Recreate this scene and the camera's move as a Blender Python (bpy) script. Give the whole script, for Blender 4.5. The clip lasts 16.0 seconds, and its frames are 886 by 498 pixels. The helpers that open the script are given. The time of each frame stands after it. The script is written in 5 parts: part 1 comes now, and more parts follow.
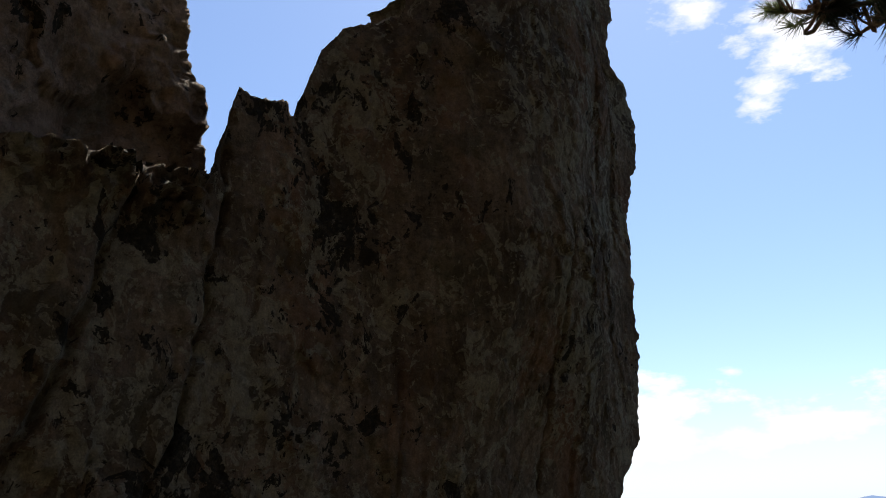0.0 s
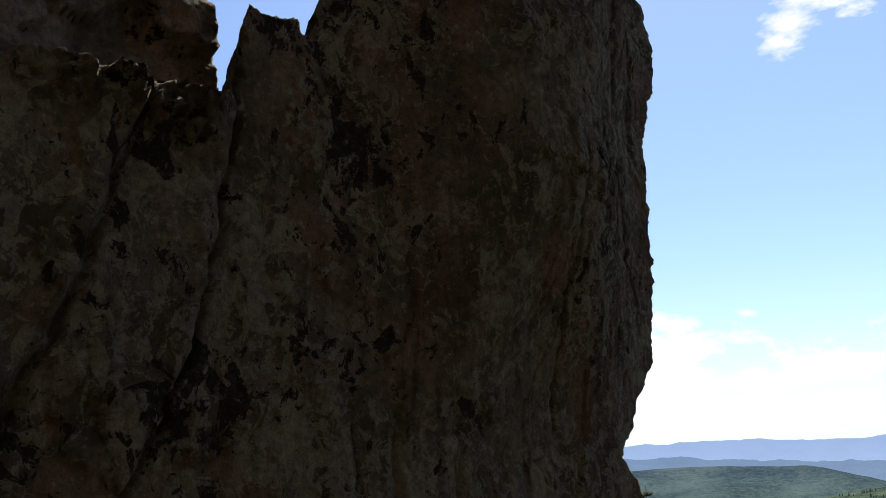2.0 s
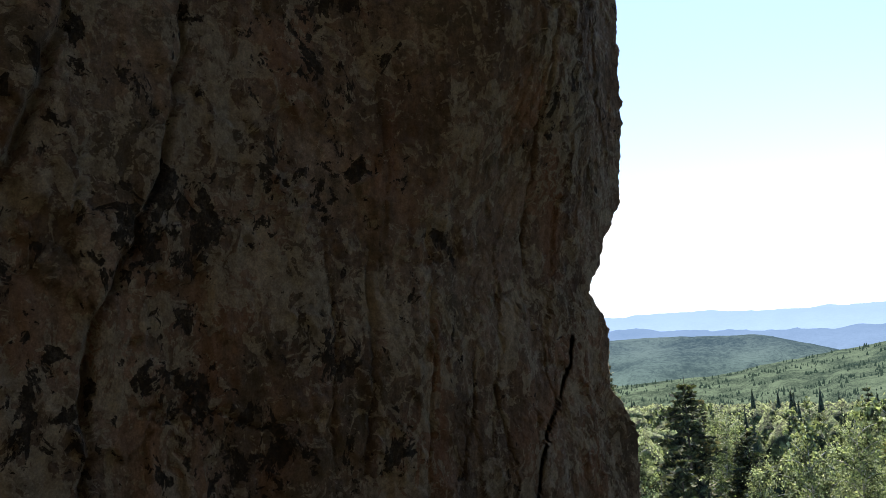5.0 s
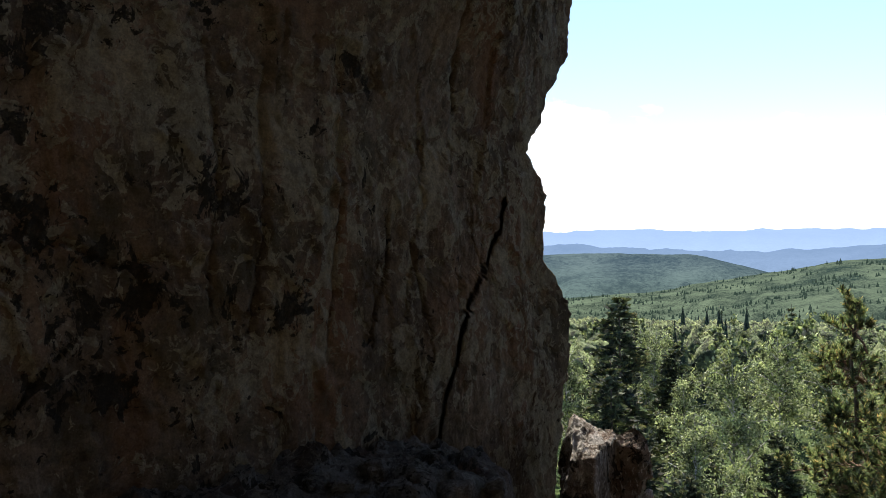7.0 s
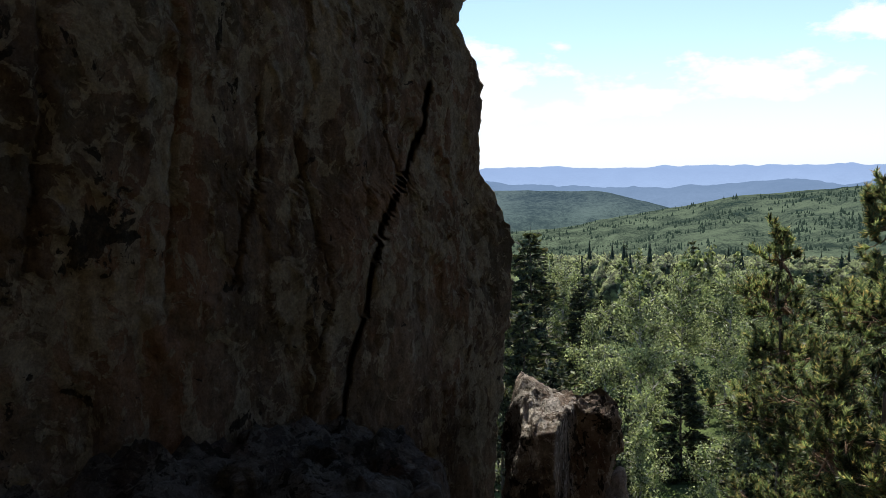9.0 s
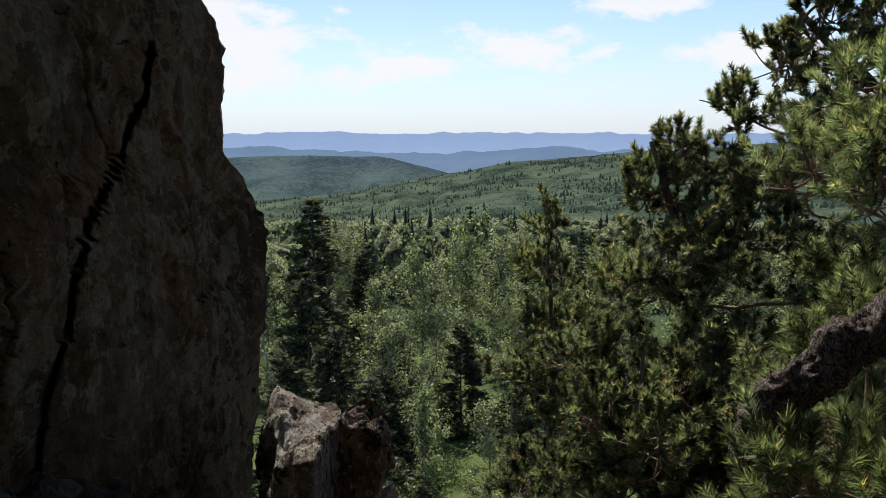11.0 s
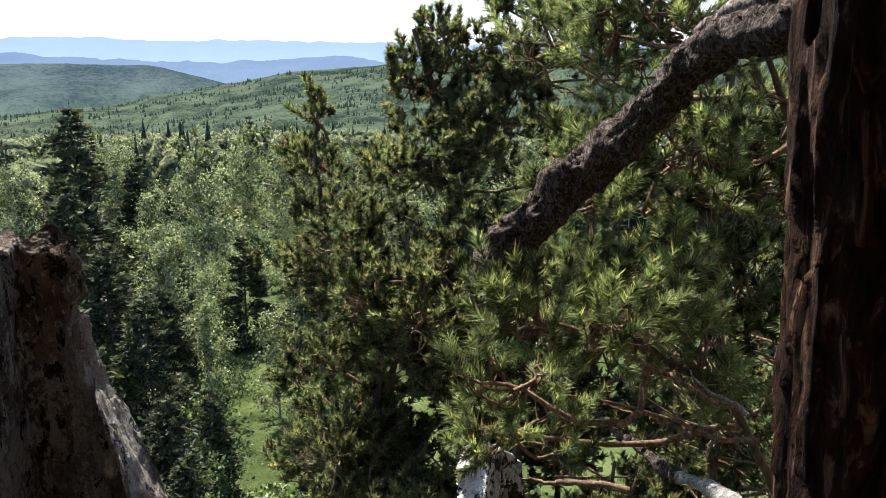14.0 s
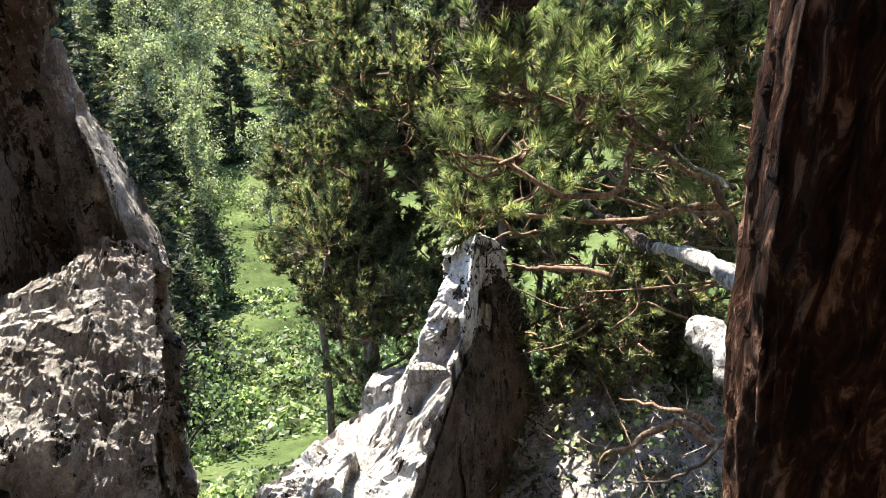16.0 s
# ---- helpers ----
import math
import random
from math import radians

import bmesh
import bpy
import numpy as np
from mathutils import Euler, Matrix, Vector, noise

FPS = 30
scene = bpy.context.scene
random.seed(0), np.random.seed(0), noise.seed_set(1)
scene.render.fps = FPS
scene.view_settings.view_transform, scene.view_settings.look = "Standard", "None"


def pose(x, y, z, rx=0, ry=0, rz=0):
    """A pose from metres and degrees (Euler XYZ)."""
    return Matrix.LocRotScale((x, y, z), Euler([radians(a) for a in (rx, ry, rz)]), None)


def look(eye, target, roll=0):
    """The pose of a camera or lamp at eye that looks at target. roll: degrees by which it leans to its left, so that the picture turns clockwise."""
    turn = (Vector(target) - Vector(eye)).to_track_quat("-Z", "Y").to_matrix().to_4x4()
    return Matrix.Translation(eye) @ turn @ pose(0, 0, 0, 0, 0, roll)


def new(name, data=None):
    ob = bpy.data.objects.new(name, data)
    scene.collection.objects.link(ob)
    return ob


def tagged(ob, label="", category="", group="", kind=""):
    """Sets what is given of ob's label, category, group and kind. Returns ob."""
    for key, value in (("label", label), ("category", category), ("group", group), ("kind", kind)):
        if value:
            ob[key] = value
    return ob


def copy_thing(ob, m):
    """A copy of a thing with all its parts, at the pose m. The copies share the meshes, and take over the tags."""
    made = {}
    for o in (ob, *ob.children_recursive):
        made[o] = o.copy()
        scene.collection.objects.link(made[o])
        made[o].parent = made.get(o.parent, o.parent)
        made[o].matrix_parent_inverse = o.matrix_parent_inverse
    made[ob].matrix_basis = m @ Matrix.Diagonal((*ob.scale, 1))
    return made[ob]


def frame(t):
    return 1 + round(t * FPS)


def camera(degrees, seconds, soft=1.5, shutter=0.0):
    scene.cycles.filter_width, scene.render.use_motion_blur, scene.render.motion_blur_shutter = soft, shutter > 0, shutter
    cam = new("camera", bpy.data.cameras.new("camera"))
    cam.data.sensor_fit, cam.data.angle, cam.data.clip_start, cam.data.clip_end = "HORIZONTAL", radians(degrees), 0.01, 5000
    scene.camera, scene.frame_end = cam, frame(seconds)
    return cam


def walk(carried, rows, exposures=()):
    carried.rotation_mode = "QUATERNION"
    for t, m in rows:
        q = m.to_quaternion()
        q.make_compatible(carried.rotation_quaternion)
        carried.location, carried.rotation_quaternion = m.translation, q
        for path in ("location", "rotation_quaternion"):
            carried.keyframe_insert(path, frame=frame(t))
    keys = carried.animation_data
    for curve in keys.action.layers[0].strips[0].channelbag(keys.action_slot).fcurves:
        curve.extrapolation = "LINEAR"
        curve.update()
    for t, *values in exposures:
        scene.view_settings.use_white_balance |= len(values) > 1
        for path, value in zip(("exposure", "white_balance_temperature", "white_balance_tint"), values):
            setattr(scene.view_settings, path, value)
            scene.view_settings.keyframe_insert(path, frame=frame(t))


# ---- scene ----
cam = camera(57.0, 16.0, 0.7)
PATH = [
    (0, (0.25, 0.824, -0.066), (0.223, 2.721, 0.567), -2.2),
    (0.5, (0.252, 0.831, -0.08), (0.215, 2.739, 0.516), -2.2),
    (1, (0.235, 0.838, -0.093), (0.2, 2.759, 0.461), -2.2),
    (1.5, (0.241, 0.844, -0.105), (0.191, 2.774, 0.416), -2.2),
    (2, (0.252, 0.843, -0.129), (0.181, 2.778, 0.371), -2.1),
    (2.5, (0.218, 0.851, -0.136), (0.155, 2.798, 0.319), -1.9),
    (3, (0.199, 0.865, -0.154), (0.131, 2.82, 0.26), -1.7),
    (3.5, (0.204, 0.866, -0.164), (0.126, 2.833, 0.19), -1.4),
    (6, (0.24, 0.943, -0.374), (0.342, 2.938, -0.271), -3.2),
    (6.5, (0.264, 1.102, -0.417), (0.416, 3.096, -0.381), -1.8),
    (7, (0.3, 1.232, -0.419), (0.434, 3.227, -0.44), -0.7),
    (7.5, (0.335, 1.35, -0.452), (0.473, 3.345, -0.497), -0.1),
    (8, (0.338, 1.536, -0.481), (0.53, 3.524, -0.573), -0.4),
    (10.5, (0.445, 2.129, -0.505), (1.134, 3.988, -0.761), -0.7),
    (11, (0.489, 2.119, -0.466), (1.332, 3.913, -0.732), -0.4),
    (11.5, (0.552, 2.087, -0.462), (1.533, 3.813, -0.706), -0.0),
    (12, (0.587, 2.057, -0.475), (1.684, 3.715, -0.695), 0.0),
    (12.5, (0.601, 2.043, -0.48), (1.743, 3.671, -0.686), 0.0),
    (13, (0.602, 2.031, -0.532), (1.779, 3.634, -0.748), 0.0),
    (13.5, (0.623, 2.027, -0.608), (1.868, 3.56, -0.922), -0.0),
    (14, (0.633, 2.04, -0.673), (1.889, 3.522, -1.15), 0.3),
    (14.5, (0.624, 2.034, -0.719), (1.855, 3.493, -1.315), 0.3),
    (15, (0.623, 2.033, -0.749), (1.835, 3.475, -1.421), 0.5),
    (15.5, (0.62, 2.016, -0.796), (1.801, 3.428, -1.579), 0.6),
    (16, (0.607, 1.99, -0.826), (1.786, 3.334, -1.723), 0.9),
]
walk(cam, [(t, look(eye, target, roll)) for t, eye, target, roll in PATH], exposures=((0.0, 1.05), (1.5, 1.08), (3.5, 1.25), (6.0, 1.90), (6.5, 1.58), (7.0, 1.50), (8.0, 1.30), (10.5, 0.88), (11.5, 0.78), (12.5, 0.86), (13.5, 1.08), (14.0, 1.70), (14.5, 2.08), (15.5, 2.55), (16.0, 2.60)))

# world, sun and sky -------------------------------------------------------
SUN_AZ, SUN_EL = 15.0, 56.0     # degrees, clockwise from +y, and above the horizon


def bearing(az, el=0.0):
    a, e = radians(az), radians(el)
    return Vector((math.sin(a) * math.cos(e), math.cos(a) * math.cos(e), math.sin(e)))


world = bpy.data.worlds.new("world")
scene.world = world
world.use_nodes = True
wt = world.node_tree
wt.nodes.clear()


def wmath(op, a, b=None, clamp=False):
    n = wt.nodes.new("ShaderNodeMath")
    n.operation, n.use_clamp = op, clamp
    for i, v in enumerate((a, b)):
        if v is None:
            continue
        if isinstance(v, (int, float)):
            n.inputs[i].default_value = v
        else:
            wt.links.new(v, n.inputs[i])
    return n.outputs[0]


def wdot(vec, d):
    n = wt.nodes.new("ShaderNodeVectorMath")
    n.operation = "DOT_PRODUCT"
    wt.links.new(vec, n.inputs[0])
    n.inputs[1].default_value = d
    return n.outputs["Value"]


def wmix(fac, a, b):
    n = wt.nodes.new("ShaderNodeMix")
    n.data_type = "RGBA"
    wt.links.new(fac, n.inputs["Factor"])
    for sock, v in ((n.inputs[6], a), (n.inputs[7], b)):
        if isinstance(v, tuple):
            sock.default_value = v
        else:
            wt.links.new(v, sock)
    return n.outputs[2]


sky = wt.nodes.new("ShaderNodeTexSky")
sky.sky_type = "NISHITA"
sky.sun_disc = False
sky.sun_elevation = radians(SUN_EL)
sky.sun_rotation = radians(SUN_AZ)
sky.altitude = 700
sky.air_density, sky.dust_density, sky.ozone_density = 1.0, 0.6, 1.6
way = wt.nodes.new("ShaderNodeTexCoord").outputs["Generated"]
puff = wt.nodes.new("ShaderNodeTexNoise")
puff.inputs["Scale"].default_value, puff.inputs["Detail"].default_value = 13.0, 6.0
puff.inputs["Roughness"].default_value = 0.62
stretch = wt.nodes.new("ShaderNodeMapping")
stretch.inputs["Scale"].default_value = (1.0, 1.0, 2.2)
wt.links.new(way, stretch.inputs["Vector"])
wt.links.new(stretch.outputs[0], puff.inputs["Vector"])
rag = wmath("MULTIPLY", wmath("SUBTRACT", puff.outputs[0], 0.5), 3.6)
# cumulus: bearing, height, half width, half height (degrees), density
CLOUDS = (
    (11.0, 7.0, 6.2, 2.0, 1.0), (5.0, 7.9, 4.5, 1.6, 1.0), (13.5, 4.6, 7.5, 1.0, 0.8),
    (30.5, 6.2, 6.8, 1.25, 1.0), (24.0, 4.9, 5.5, 1.0, 0.95), (38.9, 8.7, 4.2, 1.0, 1.0),
    (44.5, 11.0, 5.0, 1.2, 1.0), (45.0, 5.6, 6.0, 1.0, 0.9), (25.5, 29.6, 4.2, 2.4, 0.95),
    (23.4, 26.6, 2.2, 1.3, 0.8), (18.6, 32.6, 2.6, 1.2, 0.7), (18.4, 8.7, 1.2, 0.4, 0.6),
    (58.0, 9.0, 7.0, 1.6, 0.9), (-14.0, 7.0, 8.0, 1.8, 0.9),
)
cover = None
for az, el, w, h, dens in CLOUDS:
    c = bearing(az, el)
    right = Vector((math.cos(radians(az)), -math.sin(radians(az)), 0))
    a = wmath("DIVIDE", wdot(way, right), math.sin(radians(w * 1.12)))
    b = wmath("DIVIDE", wdot(way, right.cross(c)), math.sin(radians(h * 1.25)))
    far = wmath("SQRT", wmath("ADD", wmath("MULTIPLY", a, a), wmath("MULTIPLY", b, b)))
    front = wmath("GREATER_THAN", wdot(way, c), 0.5)
    edge = wmath("SUBTRACT", wmath("ADD", rag, 0.95), far)
    m = wmath("MULTIPLY", wmath("MULTIPLY", edge, 1.9 * dens, clamp=True), front)
    cover = m if cover is None else wmath("MAXIMUM", cover, m)
# pale haze low over the hills
up = wmath("ABSOLUTE", wdot(way, (0, 0, 1)))
haze = wmath("POWER", wmath("SUBTRACT", 1.0, wmath("DIVIDE", up, 0.16), clamp=True), 1.6)
bluer = wmix(wmath("ADD", 0.14, 0.0), sky.outputs[0], (1.6, 3.3, 8.0, 1))
hazed = wmix(wmath("MULTIPLY", haze, 0.8), bluer, (4.7, 5.3, 6.3, 1))
clouded = wmix(wmath("MULTIPLY", cover, 0.92), hazed, (6.6, 6.6, 6.8, 1))
back = wt.nodes.new("ShaderNodeBackground")
back.inputs["Strength"].default_value = 0.0815
wt.links.new(clouded, back.inputs["Color"])
wt.links.new(back.outputs[0], wt.nodes.new("ShaderNodeOutputWorld").inputs[0])

sun = new("sun", bpy.data.lights.new("sun", "SUN"))
sun.data.energy, sun.data.angle, sun.data.color = 5.0, radians(0.53), (1.0, 0.95, 0.87)
sun.matrix_world = look((0, 0, 40), Vector((0, 0, 40)) - bearing(SUN_AZ, SUN_EL))

# materials ----------------------------------------------------------------


def material(name):
    m = bpy.data.materials.new(name)
    m.use_nodes = True
    t = m.node_tree
    return m, t, t.nodes["Principled BSDF"]


def node(t, kind, **values):
    n = t.nodes.new(kind)
    for key, value in values.items():
        n.inputs[key].default_value = value
    return n


def place(t, scale=(1, 1, 1)):
    c = t.nodes.new("ShaderNodeTexCoord")
    m = t.nodes.new("ShaderNodeMapping")
    m.inputs["Scale"].default_value = scale
    t.links.new(c.outputs["Object"], m.inputs["Vector"])
    return m.outputs[0]


def grain(t, vec, scale, detail=6.0, rough=0.6, warp=0.0):
    n = node(t, "ShaderNodeTexNoise", Scale=scale, Detail=detail, Roughness=rough, Distortion=warp)
    t.links.new(vec, n.inputs["Vector"])
    return n.outputs[0]


def ramp(t, fac, *stops):
    r = t.nodes.new("ShaderNodeValToRGB")
    e = r.color_ramp.elements
    while len(e) < len(stops):
        e.new(0.5)
    for el, (pos, col) in zip(e, stops):
        el.position = pos
        el.color = (*col, 1) if isinstance(col, tuple) else (col, col, col, 1)
    t.links.new(fac, r.inputs[0])
    return r.outputs[0]


def blend(t, fac, a, b, mode="MIX"):
    n = t.nodes.new("ShaderNodeMix")
    n.data_type, n.blend_type = "RGBA", mode
    for sock, v in ((n.inputs["Factor"], fac), (n.inputs[6], a), (n.inputs[7], b)):
        if isinstance(v, (int, float)):
            sock.default_value = v
        elif isinstance(v, tuple):
            sock.default_value = (*v, 1)
        else:
            t.links.new(v, sock)
    return n.outputs[2]


def calc(t, op, a, b=0.0, clamp=False):
    n = t.nodes.new("ShaderNodeMath")
    n.operation, n.use_clamp = op, clamp
    for i, v in enumerate((a, b)):
        if isinstance(v, (int, float)):
            n.inputs[i].default_value = v
        else:
            t.links.new(v, n.inputs[i])
    return n.outputs[0]


def bumped(t, bsdf, height, strength, dist):
    b = node(t, "ShaderNodeBump", Strength=strength, Distance=dist)
    t.links.new(height, b.inputs["Height"])
    t.links.new(b.outputs[0], bsdf.inputs["Normal"])


def rock_material(name, dark, mid, pale, crust=(0.21, 0.205, 0.165), black=0.56, rust=0.5, streak=(1, 1, 0.75), size=1.0, relief=1.0, cover=0.7, film=0.6, clear=0.0):
    m, t, bs = material(name)
    p, q = place(t), place(t, streak)
    # stone: broad tones, mottling and fine grit
    broad = grain(t, p, 3.2 * size, 6, 0.6)
    mott = grain(t, p, 42 * size, 8, 0.72)
    grit = grain(t, p, 210 * size, 4, 0.7)
    col = ramp(t, broad, (0.34, dark), (0.5, mid), (0.68, pale))
    col = blend(t, 0.75, col, ramp(t, mott, (0.34, 0.45), (0.5, 1.0), (0.68, 1.45)), "MULTIPLY")
    runs = grain(t, place(t, (1, 1, 0.1)), 17 * size, 5, 0.6, 0.2)
    col = blend(t, 0.55, col, ramp(t, runs, (0.4, 0.62), (0.56, 1.18)), "MULTIPLY")
    # iron stain in long runs
    col = blend(t, calc(t, "MULTIPLY", ramp(t, grain(t, place(t, (1, 1, 0.3)), 4.2 * size, 6, 0.6, 0.4), (0.52, 0.0), (0.68, 1.0)), rust), col, (0.20, 0.092, 0.042))
    # dark green-grey film
    skin = ramp(t, grain(t, p, 5.5 * size, 8, 0.7, 0.3), (0.52, 0.0), (0.62, film))
    col = blend(t, skin, col, tuple(c * k for c, k in zip(mid, (0.42, 0.52, 0.46))))
    # pale crust lichen: crisp lobed patches, thick in some zones and missing in others
    zone = ramp(t, grain(t, p, 2.3 * size, 3, 0.5), (0.38, 0.0), (0.64, 0.14))
    lobes = calc(t, "ADD", grain(t, q, 13 * size, 6, 0.6, 0.9), zone)
    pal = ramp(t, lobes, (0.610, 0.0), (0.622, 1.0))
    small = calc(t, "ADD", grain(t, p, 33 * size, 5, 0.6, 0.8), zone)
    pal = calc(t, "MAXIMUM", pal, ramp(t, small, (0.645, 0.0), (0.66, 1.0)))
    col = blend(t, calc(t, "MULTIPLY", pal, cover), col, blend(t, ramp(t, mott, (0.36, 0.0), (0.62, 1.0)), tuple(c * 0.55 for c in crust), crust))
    # black lichen: crisp patches with ragged rims, and loose spots round them
    zone2 = ramp(t, grain(t, p, 3.6 * size, 4, 0.6, 0.4), (0.44, 0.0), (0.64, 0.15))
    if clear:
        # the clean, water-worn end of the face carries little of it
        along = t.nodes.new("ShaderNodeVectorMath")
        along.operation = "DOT_PRODUCT"
        t.links.new(p, along.inputs[0])
        along.inputs[1].default_value = (0.743, 0.669, 0.0)
        zone2 = calc(t, "SUBTRACT", zone2, ramp(t, calc(t, "SUBTRACT", along.outputs["Value"], clear), (0.0, 0.0), (0.45, 0.085)))
    spots = calc(t, "ADD", grain(t, q, 14 * size, 7, 0.66, 0.5), zone2)
    blk = ramp(t, spots, (black + 0.086, 0.0), (black + 0.096, 1.0))
    specks = calc(t, "ADD", grain(t, p, 27 * size, 5, 0.62, 0.6), zone2)
    blk = calc(t, "MAXIMUM", blk, ramp(t, specks, (black + 0.125, 0.0), (black + 0.137, 1.0)))
    col = blend(t, calc(t, "MULTIPLY", blk, ramp(t, grain(t, p, 70 * size, 4, 0.7), (0.3, 0.72), (0.55, 1.0))), col, (0.020, 0.017, 0.012))
    col = blend(t, 0.4, col, ramp(t, grit, (0.36, 0.4), (0.64, 1.25)), "MULTIPLY")
    t.links.new(col, bs.inputs["Base Color"])
    bs.inputs["Roughness"].default_value = 0.92
    bs.inputs["Specular IOR Level"].default_value = 0.08
    h = calc(t, "ADD", calc(t, "MULTIPLY", mott, 0.8), calc(t, "MULTIPLY", grit, 0.12))
    h = calc(t, "ADD", h, calc(t, "MULTIPLY", calc(t, "SUBTRACT", pal, blk), 0.12))
    h = calc(t, "ADD", h, calc(t, "MULTIPLY", runs, 0.5))
    bumped(t, bs, h, 1.0, 0.020 * relief)
    return m


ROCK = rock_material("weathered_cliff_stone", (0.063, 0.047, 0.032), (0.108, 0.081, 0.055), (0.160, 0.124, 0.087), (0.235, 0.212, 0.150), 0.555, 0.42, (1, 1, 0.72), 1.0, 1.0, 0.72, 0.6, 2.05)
# ledge stone is darker for its soil and for the deep shade there
LEDGE_ROCK = rock_material("shade_and_soil_ledge_stone", (0.030, 0.025, 0.020), (0.066, 0.055, 0.044), (0.125, 0.106, 0.084), (0.17, 0.16, 0.13), 0.57, 0.25, (1, 1, 1), 1.8, 1.6, 0.6)
ROCK_WARM = rock_material("rusty_cliff_stone", (0.115, 0.08, 0.056), (0.19, 0.136, 0.097), (0.27, 0.20, 0.148), black=0.60, rust=0.6, cover=0.25, film=0.35)
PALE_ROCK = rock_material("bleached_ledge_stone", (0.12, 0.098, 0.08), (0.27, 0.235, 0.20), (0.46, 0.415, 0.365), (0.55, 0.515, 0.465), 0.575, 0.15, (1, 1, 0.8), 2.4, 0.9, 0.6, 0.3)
BOULDER_ROCK = rock_material("brown_rock_stone", (0.075, 0.056, 0.042), (0.165, 0.128, 0.098), (0.35, 0.295, 0.24), (0.58, 0.53, 0.46), 0.548, 0.3, (1, 1, 0.4), 2.4, 1.5, 0.65, 0.6)
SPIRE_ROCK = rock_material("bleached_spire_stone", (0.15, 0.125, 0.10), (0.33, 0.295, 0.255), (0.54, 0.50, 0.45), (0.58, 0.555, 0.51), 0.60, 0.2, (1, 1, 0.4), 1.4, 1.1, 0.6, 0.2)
# right-hand slabs: brown stone, darkened further to carry their shade
SPIRE_SHADE = rock_material("shaded_brown_spire_stone", (0.05, 0.037, 0.026), (0.10, 0.075, 0.052), (0.17, 0.13, 0.095), (0.22, 0.19, 0.145), 0.60, 0.35, (1, 1, 0.3), 1.2, 1.8, 0.4, 0.4)
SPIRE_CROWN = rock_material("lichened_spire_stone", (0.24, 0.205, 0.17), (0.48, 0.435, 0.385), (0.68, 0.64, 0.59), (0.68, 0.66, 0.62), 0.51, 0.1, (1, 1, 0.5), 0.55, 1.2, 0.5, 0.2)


def bark_material(name, deep, mid, edge, stretch_z=0.16, scale=22.0, depth=0.02, bare=0.0):
    m, t, bs = material(name)
    q = place(t, (1, 1, stretch_z))
    n1, n2 = grain(t, q, scale, 8, 0.65, 1.2), grain(t, place(t), scale * 4, 6, 0.7)
    col = ramp(t, n1, (0.33 + bare, deep), (0.48 + bare, mid), (0.65 + bare, edge))
    col = blend(t, 0.4, col, ramp(t, n2, (0.3, 0.4), (0.7, 1.0)), "MULTIPLY")
    t.links.new(col, bs.inputs["Base Color"])
    bs.inputs["Roughness"].default_value = 0.9
    bs.inputs["Specular IOR Level"].default_value = 0.08
    bumped(t, bs, calc(t, "ADD", n1, calc(t, "MULTIPLY", n2, 0.3)), 1.0, depth)
    return m


BARK = bark_material("red_pine_bark", (0.010, 0.005, 0.0035), (0.048, 0.021, 0.0125), (0.34, 0.20, 0.14), 0.3, 26.0, 0.03, 0.07)
GREY_BARK = bark_material("grey_weathered_bark", (0.016, 0.011, 0.009), (0.075, 0.053, 0.043), (0.34, 0.275, 0.24), 0.7, 70.0, 0.05, 0.0)
TWIG = bark_material("pine_twig_bark", (0.06, 0.037, 0.024), (0.15, 0.095, 0.06), (0.32, 0.23, 0.16), 0.6, 40.0, 0.004)
TORN_WOOD = bark_material("torn_grey_wood", (0.02, 0.014, 0.011), (0.14, 0.105, 0.09), (0.50, 0.46, 0.43), 0.5, 40.0, 0.02)
DEADWOOD = bark_material("silver_dead_wood", (0.06, 0.05, 0.043), (0.30, 0.275, 0.25), (0.58, 0.56, 0.53), 0.5, 60.0, 0.02)
DRY_TWIG = bark_material("dry_grey_twigs", (0.10, 0.08, 0.065), (0.24, 0.195, 0.155), (0.42, 0.37, 0.31), 0.6, 30.0, 0.002)
BIRCH_BARK = bark_material("birch_bark", (0.05, 0.045, 0.04), (0.3, 0.28, 0.25), (0.55, 0.53, 0.5), 2.5, 5.0, 0.01)
DARK_BARK = bark_material("fir_bark", (0.03, 0.024, 0.02), (0.09, 0.07, 0.055), (0.17, 0.14, 0.11), 0.4, 8.0, 0.02)


